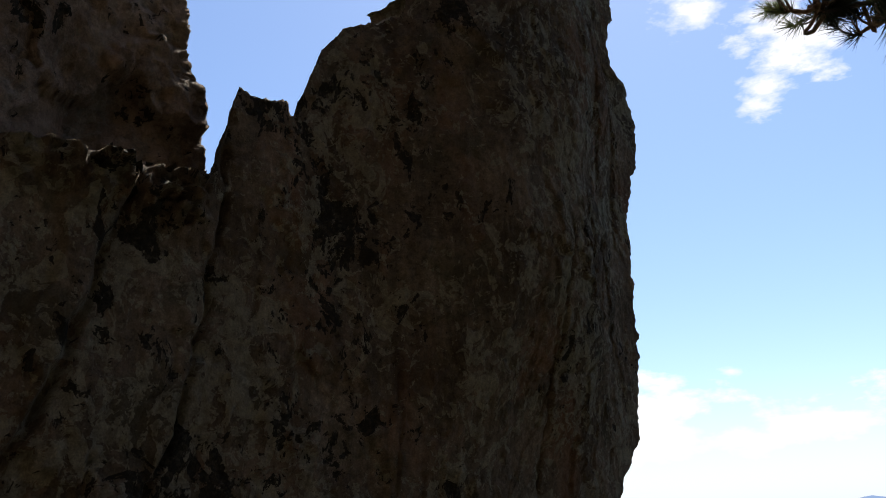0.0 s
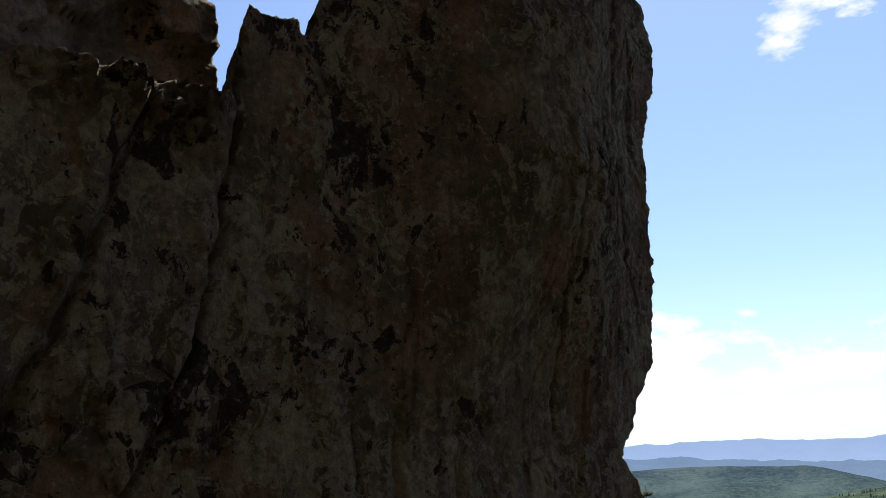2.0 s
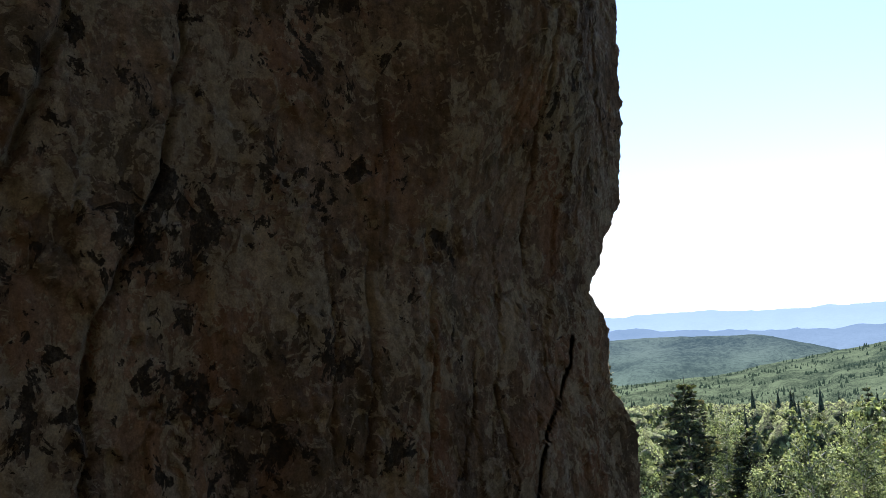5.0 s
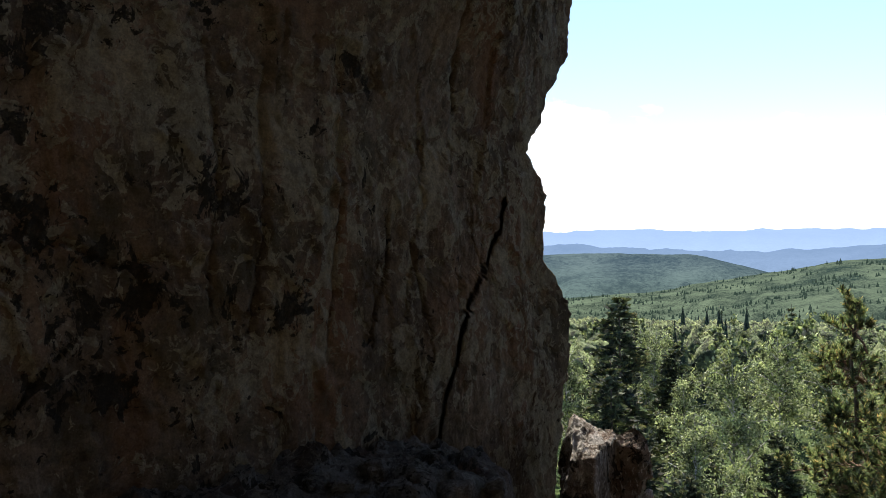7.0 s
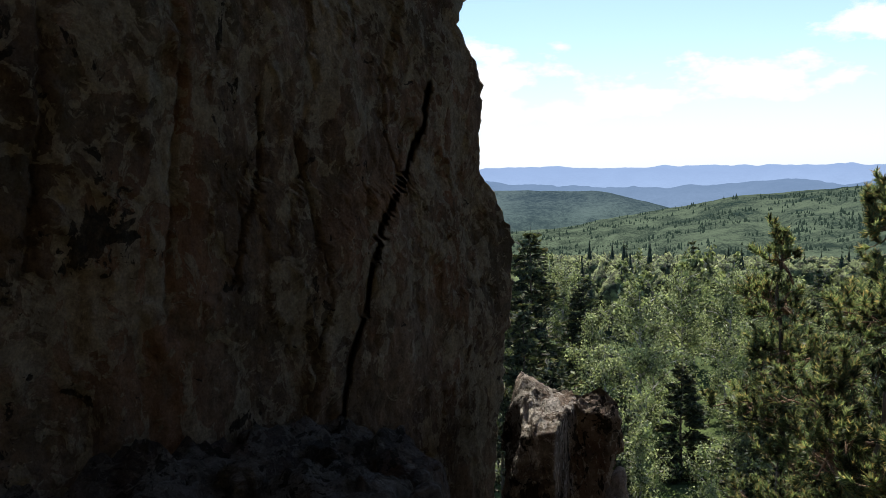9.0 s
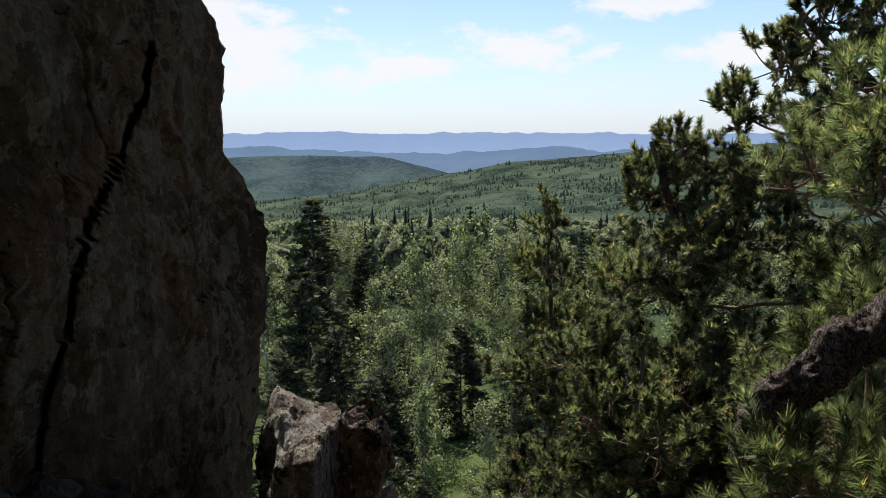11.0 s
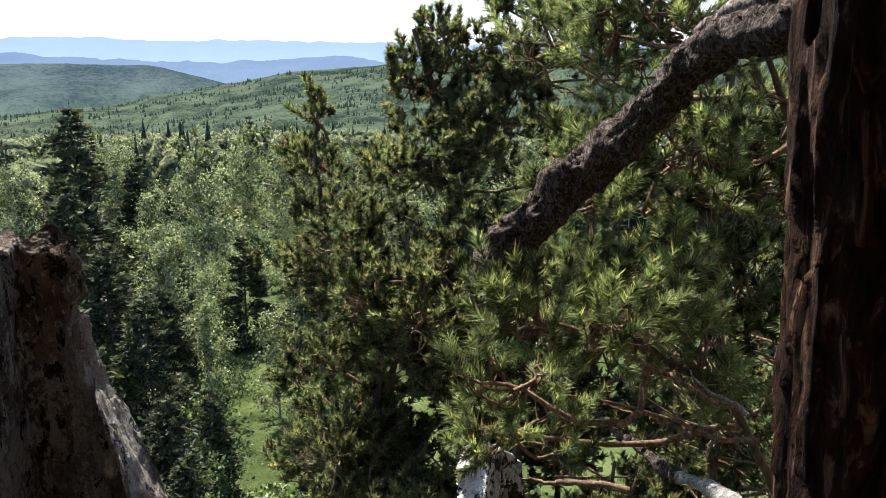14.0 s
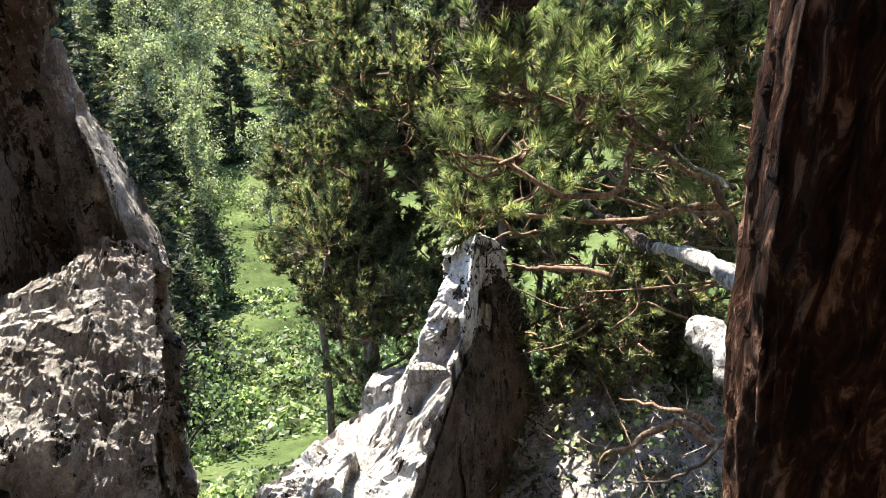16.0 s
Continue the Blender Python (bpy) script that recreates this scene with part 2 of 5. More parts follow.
def leaf_material(name, dark, light, odd=None, through_light=0.45, gloss=0.5, clump=3.0):
    m, t, bs = material(name)
    isle = t.nodes.new("ShaderNodeNewGeometry").outputs["Random Per Island"]
    stops = [(0.0, dark), (0.75, light)] + ([(0.965, odd)] if odd else [])
    tone = ramp(t, isle, *stops)
    patch = ramp(t, grain(t, place(t), 0.9 if clump > 1.0 else 0.05, 4), (0.3, 0.6), (0.7, 1.15))
    col = blend(t, 1.0, tone, patch, "MULTIPLY")
    # strong clump contrast imitates sunlit leaves against dark gaps
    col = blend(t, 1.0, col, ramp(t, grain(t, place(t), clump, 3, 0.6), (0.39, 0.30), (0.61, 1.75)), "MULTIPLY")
    t.links.new(col, bs.inputs["Base Color"])
    bs.inputs["Roughness"].default_value = gloss
    bs.inputs["Specular IOR Level"].default_value = 0.35
    if not through_light:
        # whole crowns: leafy relief instead of single leaves
        bumped(t, bs, grain(t, place(t), 1.1, 5, 0.75), 0.9, 1.3)
    tr = t.nodes.new("ShaderNodeBsdfTranslucent")
    t.links.new(blend(t, 1.0, col, (1.03, 1.06, 0.72), "MULTIPLY"), tr.inputs["Color"])
    mix = t.nodes.new("ShaderNodeMixShader")
    mix.inputs[0].default_value = through_light
    t.links.new(bs.outputs[0], mix.inputs[1])
    t.links.new(tr.outputs[0], mix.inputs[2])
    t.links.new(mix.outputs[0], t.nodes["Material Output"].inputs[0])
    return m


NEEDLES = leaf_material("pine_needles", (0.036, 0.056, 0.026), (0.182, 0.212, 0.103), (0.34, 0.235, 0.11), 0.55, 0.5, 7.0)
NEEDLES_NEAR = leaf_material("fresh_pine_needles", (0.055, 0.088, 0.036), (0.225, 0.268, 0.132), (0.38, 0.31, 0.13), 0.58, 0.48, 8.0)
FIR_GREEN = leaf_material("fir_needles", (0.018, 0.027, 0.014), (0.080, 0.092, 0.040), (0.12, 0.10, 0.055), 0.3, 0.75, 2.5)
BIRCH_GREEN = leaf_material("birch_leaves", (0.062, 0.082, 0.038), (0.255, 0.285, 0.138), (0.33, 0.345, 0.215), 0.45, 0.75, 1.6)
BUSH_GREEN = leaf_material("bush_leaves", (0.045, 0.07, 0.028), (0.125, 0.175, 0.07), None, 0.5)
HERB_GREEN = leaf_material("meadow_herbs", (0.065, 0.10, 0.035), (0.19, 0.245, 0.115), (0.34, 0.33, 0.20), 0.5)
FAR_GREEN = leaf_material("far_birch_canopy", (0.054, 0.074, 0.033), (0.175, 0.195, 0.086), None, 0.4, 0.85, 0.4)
# inner crowns: a duller green holds the shade between the leaf sprays
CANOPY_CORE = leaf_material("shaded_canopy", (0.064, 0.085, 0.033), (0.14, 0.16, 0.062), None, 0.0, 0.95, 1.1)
# far crowns: the haze of distance is tinted into these leaf colours
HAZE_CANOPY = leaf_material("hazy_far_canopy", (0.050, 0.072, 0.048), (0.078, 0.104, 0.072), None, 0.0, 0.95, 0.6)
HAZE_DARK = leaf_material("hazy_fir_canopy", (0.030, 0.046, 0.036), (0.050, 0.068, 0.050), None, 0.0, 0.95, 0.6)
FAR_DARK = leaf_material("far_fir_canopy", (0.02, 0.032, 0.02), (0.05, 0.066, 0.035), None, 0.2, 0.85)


def ground_material():
    m, t, bs = material("meadow_and_forest_floor")
    p = place(t)
    n1, n2 = grain(t, p, 0.35, 8, 0.6), grain(t, p, 6.0, 8, 0.7)
    col = ramp(t, n1, (0.3, (0.03, 0.04, 0.016)), (0.5, (0.07, 0.095, 0.034)), (0.7, (0.12, 0.145, 0.058)))
    # past the clearing it is forest floor, the trees' shade included in its colour
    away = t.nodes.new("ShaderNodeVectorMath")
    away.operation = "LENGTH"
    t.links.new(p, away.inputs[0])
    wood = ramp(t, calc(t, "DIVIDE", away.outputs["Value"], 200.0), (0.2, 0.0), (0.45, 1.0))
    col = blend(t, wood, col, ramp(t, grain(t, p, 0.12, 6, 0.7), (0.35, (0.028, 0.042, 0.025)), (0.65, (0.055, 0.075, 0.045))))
    col = blend(t, 0.6, col, ramp(t, n2, (0.3, 0.35), (0.7, 1.1)), "MULTIPLY")
    t.links.new(col, bs.inputs["Base Color"])
    bs.inputs["Roughness"].default_value = 0.95
    bs.inputs["Specular IOR Level"].default_value = 0.0
    bumped(t, bs, n2, 0.8, 0.15)
    return m


GROUND = ground_material()


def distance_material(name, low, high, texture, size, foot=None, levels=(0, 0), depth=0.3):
    """A far wooded slope as a glowing backdrop, with hazy air put into its colour."""
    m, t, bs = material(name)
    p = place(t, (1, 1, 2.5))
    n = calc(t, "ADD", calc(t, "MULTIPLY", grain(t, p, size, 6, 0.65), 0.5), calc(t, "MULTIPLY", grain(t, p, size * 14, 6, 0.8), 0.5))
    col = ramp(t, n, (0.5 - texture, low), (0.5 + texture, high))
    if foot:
        # haze tint shifts towards the foot: thinner on near hills, thicker on far
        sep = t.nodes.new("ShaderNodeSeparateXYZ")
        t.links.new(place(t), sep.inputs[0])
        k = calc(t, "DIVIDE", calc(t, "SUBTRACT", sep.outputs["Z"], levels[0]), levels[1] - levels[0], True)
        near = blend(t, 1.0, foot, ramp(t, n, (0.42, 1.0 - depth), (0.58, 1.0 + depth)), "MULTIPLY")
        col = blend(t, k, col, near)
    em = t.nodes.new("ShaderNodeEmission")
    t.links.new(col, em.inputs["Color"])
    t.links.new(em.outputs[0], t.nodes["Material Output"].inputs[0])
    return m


# mesh helpers -------------------------------------------------------------


def mesh_from(name, verts, faces, mat, smooth=True):
    me = bpy.data.meshes.new(name)
    verts = np.asarray(verts, np.float32)
    me.vertices.add(len(verts))
    me.vertices.foreach_set("co", verts.ravel())
    faces = np.asarray(faces, np.int32)
    k = faces.shape[1]
    me.loops.add(faces.size)
    me.loops.foreach_set("vertex_index", faces.ravel())
    me.polygons.add(len(faces))
    me.polygons.foreach_set("loop_start", np.arange(0, faces.size, k, dtype=np.int32))
    me.polygons.foreach_set("use_smooth", np.full(len(faces), smooth))
    me.materials.append(mat)
    me.update(calc_edges=True)
    me.validate()
    return me


def thing(name, data, label, category, group="", kind=""):
    return tagged(new(name, data), label, category, group, kind)


def part(name, data, parent, label=""):
    ob = new(name, data)
    ob.parent = parent
    return tagged(ob, label)


def grid_faces(rows, cols, wrap=False):
    r, c = np.meshgrid(np.arange(rows - 1), np.arange(cols if wrap else cols - 1), indexing="ij")
    a, b = (r * cols + c).ravel(), (r * cols + (c + 1) % cols).ravel()
    return np.stack([a, b, b + cols, a + cols], 1)


def rough(p, scale, octaves=5, h=0.9):
    return noise.fractal(Vector(p) * scale, h, 2.0, octaves)


def tube(points, radii, sides=6):
    """Vertices and quads of a bent, tapered tube."""
    pts = np.asarray(points, float)
    tan = np.gradient(pts, axis=0)
    tan /= np.linalg.norm(tan, axis=1, keepdims=True) + 1e-9
    ref = np.array([0.31, 0.17, 0.93]) if abs(tan[:, 2]).mean() < 0.8 else np.array([0.95, 0.2, 0.1])
    a = np.cross(tan, ref)
    a /= np.linalg.norm(a, axis=1, keepdims=True) + 1e-9
    b = np.cross(tan, a)
    ang = np.linspace(0, 2 * np.pi, sides, endpoint=False)
    ring = a[:, None] * np.cos(ang)[None, :, None] + b[:, None] * np.sin(ang)[None, :, None]
    v = pts[:, None] + ring * np.asarray(radii, float)[:, None, None]
    return v.reshape(-1, 3), grid_faces(len(pts), sides, True)


class Heap:
    """Collects pieces of one mesh."""

    def __init__(self):
        self.v, self.f, self.n = [], [], 0

    def add(self, v, f):
        self.v.append(np.asarray(v, float))
        self.f.append(np.asarray(f) + self.n)
        self.n += len(v)

    def mesh(self, name, mat, smooth=True):
        return mesh_from(name, np.concatenate(self.v), np.concatenate(self.f), mat, smooth)


def bend(points, n):
    """A smooth line through a few points."""
    p = np.asarray(points, float)
    p = np.vstack([2 * p[0] - p[1], p, 2 * p[-1] - p[-2]])
    out = []
    for s in np.linspace(0, len(p) - 3 - 1e-6, n):
        i = int(s)
        u, (a, b, c, d) = s - i, p[i:i + 4]
        out.append(0.5 * (2 * b + (c - a) * u + (2 * a - 5 * b + 4 * c - d) * u * u + (3 * b - a - 3 * c + d) * u**3))
    return np.array(out)


def unit(v):
    return v / (np.linalg.norm(v, axis=-1, keepdims=True) + 1e-9)


def leaf_cards(rng, centers, size, flat=0.0):
    """One small lozenge leaf at each centre, turned at random."""
    n = len(centers)
    a = unit(rng.normal(size=(n, 3)))
    b = rng.normal(size=(n, 3))
    b[:, 2] *= 1 - flat
    a[:, 2] *= 1 - flat
    a = unit(a)
    b = unit(b - a * (a * b).sum(1, keepdims=True))
    s = size * rng.uniform(0.6, 1.3, (n, 1))
    c = np.asarray(centers)
    v = np.stack([c - a * s * 0.5, c + b * s * 0.32, c + a * s * 0.5, c - b * s * 0.32], 1).reshape(-1, 3)
    return v, np.arange(4 * n).reshape(-1, 4)


def needle_tufts(rng, bases, axes, length, count, needle, width, open_out=0.0):
    """Pine shoots: each a short axis with thin needles standing off it."""
    n = len(bases)
    ax = unit(np.asarray(axes))
    ref = unit(np.cross(ax, unit(rng.normal(size=(n, 3)))))
    oth = np.cross(ax, ref)
    t = rng.uniform(0.0, 1.0, (n, count, 1))
    ang = rng.uniform(0, 2 * np.pi, (n, count, 1))
    rad = ref[:, None] * np.cos(ang) + oth[:, None] * np.sin(ang)
    lean = np.radians(open_out + rng.uniform(28, 58, (n, count, 1)) - 20 * t)
    d = unit(ax[:, None] * np.cos(lean) + rad * np.sin(lean) + rng.normal(scale=0.08, size=(n, count, 3)))
    ln = np.asarray(length).reshape(-1, 1, 1) * np.ones((n, 1, 1))
    root = np.asarray(bases)[:, None] + ax[:, None] * t * ln
    side = unit(np.cross(d, rng.normal(size=(n, count, 3)))) * width * 0.5
    nl = needle * rng.uniform(0.75, 1.2, (n, count, 1))
    v = np.stack([root - side, root + side, root + d * nl], 2).reshape(-1, 3)
    return v, np.arange(len(v)).reshape(-1, 3)

# ground and distance ------------------------------------------------------
EYE = (0.6, 2.0)


def ground_height(x, y):
    r = np.hypot(x - EYE[0], y - EYE[1])
    az = np.degrees(np.arctan2(x - EYE[0], y - EYE[1]))
    z = np.interp(r, (0, 5, 8, 12, 20, 40, 60, 100, 200, 400, 700, 1000, 1600, 2600, 5000),
                  (-6.5, -7.2, -8.4, -10.2, -12, -14, -16, -20, -27, -47, -79, -111, -172, -262, -480))
    right = np.clip((az - 40) / 16, 0, 1) * np.clip((150 - az) / 40, 0, 1)
    z = z + right * np.interp(r, (0, 6, 14, 40), (0.8, 1.9, 1.5, 0))
    left = np.clip((18 - az) / 12, 0, 1)
    return z + left * np.interp(r, (0, 8, 20, 50), (0.5, 1.2, 1.0, 0))


def build_ground():
    rings = np.geomspace(1.2, 4800, 150)
    azs = np.radians(np.arange(0, 360, 1.2))
    v = [(EYE[0], EYE[1], -6.5)] * len(azs)
    for r in rings:
        for a in azs:
            x, y = EYE[0] + r * math.sin(a), EYE[1] + r * math.cos(a)
            k = min(r, 60) / 60
            z = float(ground_height(x, y)) + rough((x, y, 0), 0.25, 4) * 0.25 + rough((x, y, 7), 0.02, 4) * 3.0 * k
            v.append((x, y, z))
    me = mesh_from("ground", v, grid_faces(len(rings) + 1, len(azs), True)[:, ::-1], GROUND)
    return thing("ground", me, "green meadow and forest floor sloping away to the valley", "ground", kind="structure")


build_ground()


def ridge(name, r, crest, mat, label, foot=6.0, bumps=0.12, seed=0.0, depth=0.25):
    """A long wooded hill at distance r; crest gives its height in degrees at bearings."""
    a0, a1 = crest[0][0], crest[-1][0]
    azs, rows = np.arange(a0, a1, 0.22), 14
    az_k, el_k = [c[0] for c in crest], [c[1] for c in crest]
    v = []
    for i in range(rows):
        s = i / (rows - 1)
        for a in azs:
            el = float(np.interp(a, az_k, el_k)) + bumps * rough((a * 0.35, seed, 0), 1.0, 6, 0.7)
            rr = r * (1 - depth * (1 - s) + 0.05 * rough((a * 0.2, s * 3, seed), 1.0, 4))
            drop = foot * (1 - s) ** 1.3
            e = math.radians(el - drop)
            b = math.radians(a)
            v.append((EYE[0] + rr * math.sin(b), EYE[1] + rr * math.cos(b), -0.48 + rr * math.tan(e)))
    me = mesh_from(name, v, grid_faces(rows, len(azs)), mat)
    return thing(name, me, label, "hill", "hills across the valley", "structure")


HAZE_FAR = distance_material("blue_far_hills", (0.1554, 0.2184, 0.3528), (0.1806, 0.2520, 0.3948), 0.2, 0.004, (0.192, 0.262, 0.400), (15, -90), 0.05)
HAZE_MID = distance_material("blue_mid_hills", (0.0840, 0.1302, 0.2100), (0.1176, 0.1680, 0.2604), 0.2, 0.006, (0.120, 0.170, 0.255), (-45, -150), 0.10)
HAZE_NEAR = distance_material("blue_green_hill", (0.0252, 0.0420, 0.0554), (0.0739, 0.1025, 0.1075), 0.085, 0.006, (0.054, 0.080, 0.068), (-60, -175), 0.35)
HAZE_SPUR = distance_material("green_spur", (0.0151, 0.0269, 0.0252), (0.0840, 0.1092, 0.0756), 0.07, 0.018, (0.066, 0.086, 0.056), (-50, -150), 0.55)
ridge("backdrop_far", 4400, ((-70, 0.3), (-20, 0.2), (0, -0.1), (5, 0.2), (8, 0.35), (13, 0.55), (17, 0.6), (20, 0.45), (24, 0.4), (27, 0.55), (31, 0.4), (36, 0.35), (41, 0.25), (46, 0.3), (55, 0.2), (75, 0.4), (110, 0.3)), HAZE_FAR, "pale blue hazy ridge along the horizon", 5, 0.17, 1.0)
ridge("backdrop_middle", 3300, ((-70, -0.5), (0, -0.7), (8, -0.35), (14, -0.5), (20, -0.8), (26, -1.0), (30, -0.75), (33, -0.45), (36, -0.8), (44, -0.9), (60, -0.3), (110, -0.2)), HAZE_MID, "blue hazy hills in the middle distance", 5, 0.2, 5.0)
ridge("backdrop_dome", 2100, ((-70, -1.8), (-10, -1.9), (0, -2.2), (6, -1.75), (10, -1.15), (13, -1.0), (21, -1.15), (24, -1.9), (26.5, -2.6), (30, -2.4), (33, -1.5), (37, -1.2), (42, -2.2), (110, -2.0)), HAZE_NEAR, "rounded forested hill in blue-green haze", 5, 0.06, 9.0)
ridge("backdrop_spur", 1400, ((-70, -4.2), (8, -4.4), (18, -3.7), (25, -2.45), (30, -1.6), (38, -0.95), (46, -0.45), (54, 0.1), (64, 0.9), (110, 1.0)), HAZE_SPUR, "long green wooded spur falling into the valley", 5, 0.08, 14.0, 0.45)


def build_spur_firs():
    """Firs scattered in rows over the near slopes of the spur."""
    src = bpy.data.objects["backdrop_spur"].data
    pts = np.empty(len(src.vertices) * 3, np.float32)
    src.vertices.foreach_get("co", pts)
    pts = pts.reshape(14, -1, 3)
    r = np.random.default_rng(17)
    heap = Heap()
    cols = pts.shape[1]
    for _ in range(15000):
        row, cc = r.uniform(0, 12.5), r.uniform(0.38, 0.85) * cols
        i, c = int(row), int(cc)
        near = pts[i, c] * (1 - cc + c) + pts[i, c + 1] * (cc - c)
        far = pts[i + 1, c] * (1 - cc + c) + pts[i + 1, c + 1] * (cc - c)
        p = near * (1 - row + i) + far * (row - i)
        if noise.noise(Vector((cc * 0.03, row * 1.1, 3))) + 0.6 * noise.noise(Vector((cc * 0.16, row * 2.6, 8))) < 0.10:
            continue
        h = r.uniform(3, 8) * r.uniform(0.5, 1)
        w = h * r.uniform(0.2, 0.38)
        ang = r.uniform(0, 6.28, 1)[0] + np.arange(5) * 1.2566
        ring = p + np.stack([np.cos(ang) * w, np.sin(ang) * w, np.zeros(5)], 1)
        v = np.vstack([ring, p + np.array([0, 0, h])])
        heap.add(v, np.array([(k, (k + 1) % 5, 5) for k in range(5)]))
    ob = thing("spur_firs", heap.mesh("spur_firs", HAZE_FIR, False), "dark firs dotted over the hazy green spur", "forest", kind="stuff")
    return ob


# these firs glow as well, their haze mixed into the emitted colour
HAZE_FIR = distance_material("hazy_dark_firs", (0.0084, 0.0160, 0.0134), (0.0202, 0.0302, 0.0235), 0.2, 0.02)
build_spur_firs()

# the cliff ----------------------------------------------------------------
WALL_O, WALL_U, WALL_N = np.array((-0.45, 2.73)), np.array((0.743, 0.669)), np.array((0.669, -0.743))
EDGE_Z = (-1.6, -1.1, -0.9, -0.7, -0.6, -0.54, -0.49, -0.38, -0.27, -0.2, -0.143, 0.0, 0.15, 0.36, 0.6, 0.8, 1.06, 1.3, 1.58, 1.75, 1.83, 2.2, 2.9)
EDGE_U = (1.70, 1.76, 1.81, 1.84, 1.805, 1.755, 1.69, 1.695, 1.69, 1.655, 1.61, 1.705, 1.805, 1.85, 1.90, 1.905, 1.91, 1.99, 2.07, 2.0, 1.91, 1.97, 1.95)
TOP_U = (-2.0, -0.2, 0.06, 0.1, 0.125, 0.15, 0.18, 0.25, 0.305, 0.325, 0.41, 0.49, 0.63, 0.66, 0.7, 0.9, 1.05, 2.2)
TOP_Z = (0.66, 0.76, 0.80, 0.95, 1.03, 1.10, 1.08, 1.09, 1.11, 1.06, 1.32, 1.41, 1.49, 1.50, 1.63, 2.2, 2.62, 2.75)


def on_wall(u, d, z):
    x, y = WALL_O + WALL_U * u + WALL_N * d
    return (x, y, z)


# long joints in the face: points (u, z) and the depth and half width of the gap
JOINTS = (
    (((1.47, -0.30), (1.435, -0.385), (1.395, -0.44), (1.325, -0.547), (1.28, -0.603), (1.228, -0.688), (1.17, -0.83), (1.14, -0.92), (1.10, -1.05)), 0.09, 0.0046),
    (((1.315, -0.30), (1.32, -0.42), (1.345, -0.49)), 0.02, 0.0028),
    (((0.985, -0.35), (0.985, -0.46), (0.955, -0.535), (0.93, -0.615), (0.925, -0.685)), 0.035, 0.0034),
    (((1.06, -0.42), (1.085, -0.525), (1.105, -0.60), (1.112, -0.73), (1.09, -0.80), (1.08, -0.9)), 0.035, 0.0032),
    (((1.254, 0.843), (1.225, 0.60), (1.224, 0.377), (1.235, 0.208), (1.25, -0.05)), 0.03, 0.010),
    (((0.62, 0.05), (0.60, -0.30), (0.57, -0.62)), 0.02, 0.008),
    (((0.80, 0.1), (0.81, -0.35), (0.78, -0.75)), 0.014, 0.007),
    (((1.10, 0.40), (1.25, 0.37), (1.45, 0.40)), 0.012, 0.008),
    (((0.10, -0.45), (0.17, -0.41), (0.27, -0.47), (0.40, -0.44)), 0.016, 0.004),
    (((0.03, -0.78), (0.10, -0.70), (0.19, -0.62)), 0.016, 0.0035),
    (((0.47, 0.0), (0.50, -0.25), (0.46, -0.5), (0.48, -0.7)), 0.014, 0.0035),
    (((0.64, 0.52), (0.66, 0.2), (0.64, -0.15)), 0.014, 0.0035),
    (((0.63, -0.05), (0.78, -0.06), (0.93, -0.03)), 0.010, 0.003),
)
# steps where the left side of the line stands proud
STEPS = (
    (((0.13, 0.78), (0.11, 0.60), (0.094, 0.448), (0.045, 0.217), (0.015, 0.08), (-0.065, -0.07), (-0.123, -0.2), (-0.142, -0.31), (-0.142, -0.44), (-0.134, -0.6), (-0.12, -0.9)), 0.05),
    (((-0.12, 0.75), (-0.175, 0.544), (-0.243, 0.296), (-0.308, 0.121), (-0.4, -0.1), (-0.5, -0.6)), 0.055),
)


def line_gap(u, z, pts):
    """Distance from (u, z) to a broken line."""
    best = 9.0
    for (a, b), (c, d) in zip(pts, pts[1:]):
        l2 = (c - a) ** 2 + (d - b) ** 2
        k = min(1.0, max(0.0, ((u - a) * (c - a) + (z - b) * (d - b)) / l2))
        best = min(best, math.hypot(u - a - k * (c - a), z - b - k * (d - b)))
    return best


def joint_gap(u, z, pts):
    """The same for a ragged joint, which wanders, opens and closes."""
    off = 0.012 * rough((z, 3, pts[0][0]), 7, 5, 0.6)
    return line_gap(u + off, z, pts) * (1.0 + 0.6 * rough((z, 8, pts[0][0]), 11, 4, 0.7))


def smooth(a, b, x):
    k = min(1.0, max(0.0, (x - a) / (b - a)))
    return k * k * (3 - 2 * k)


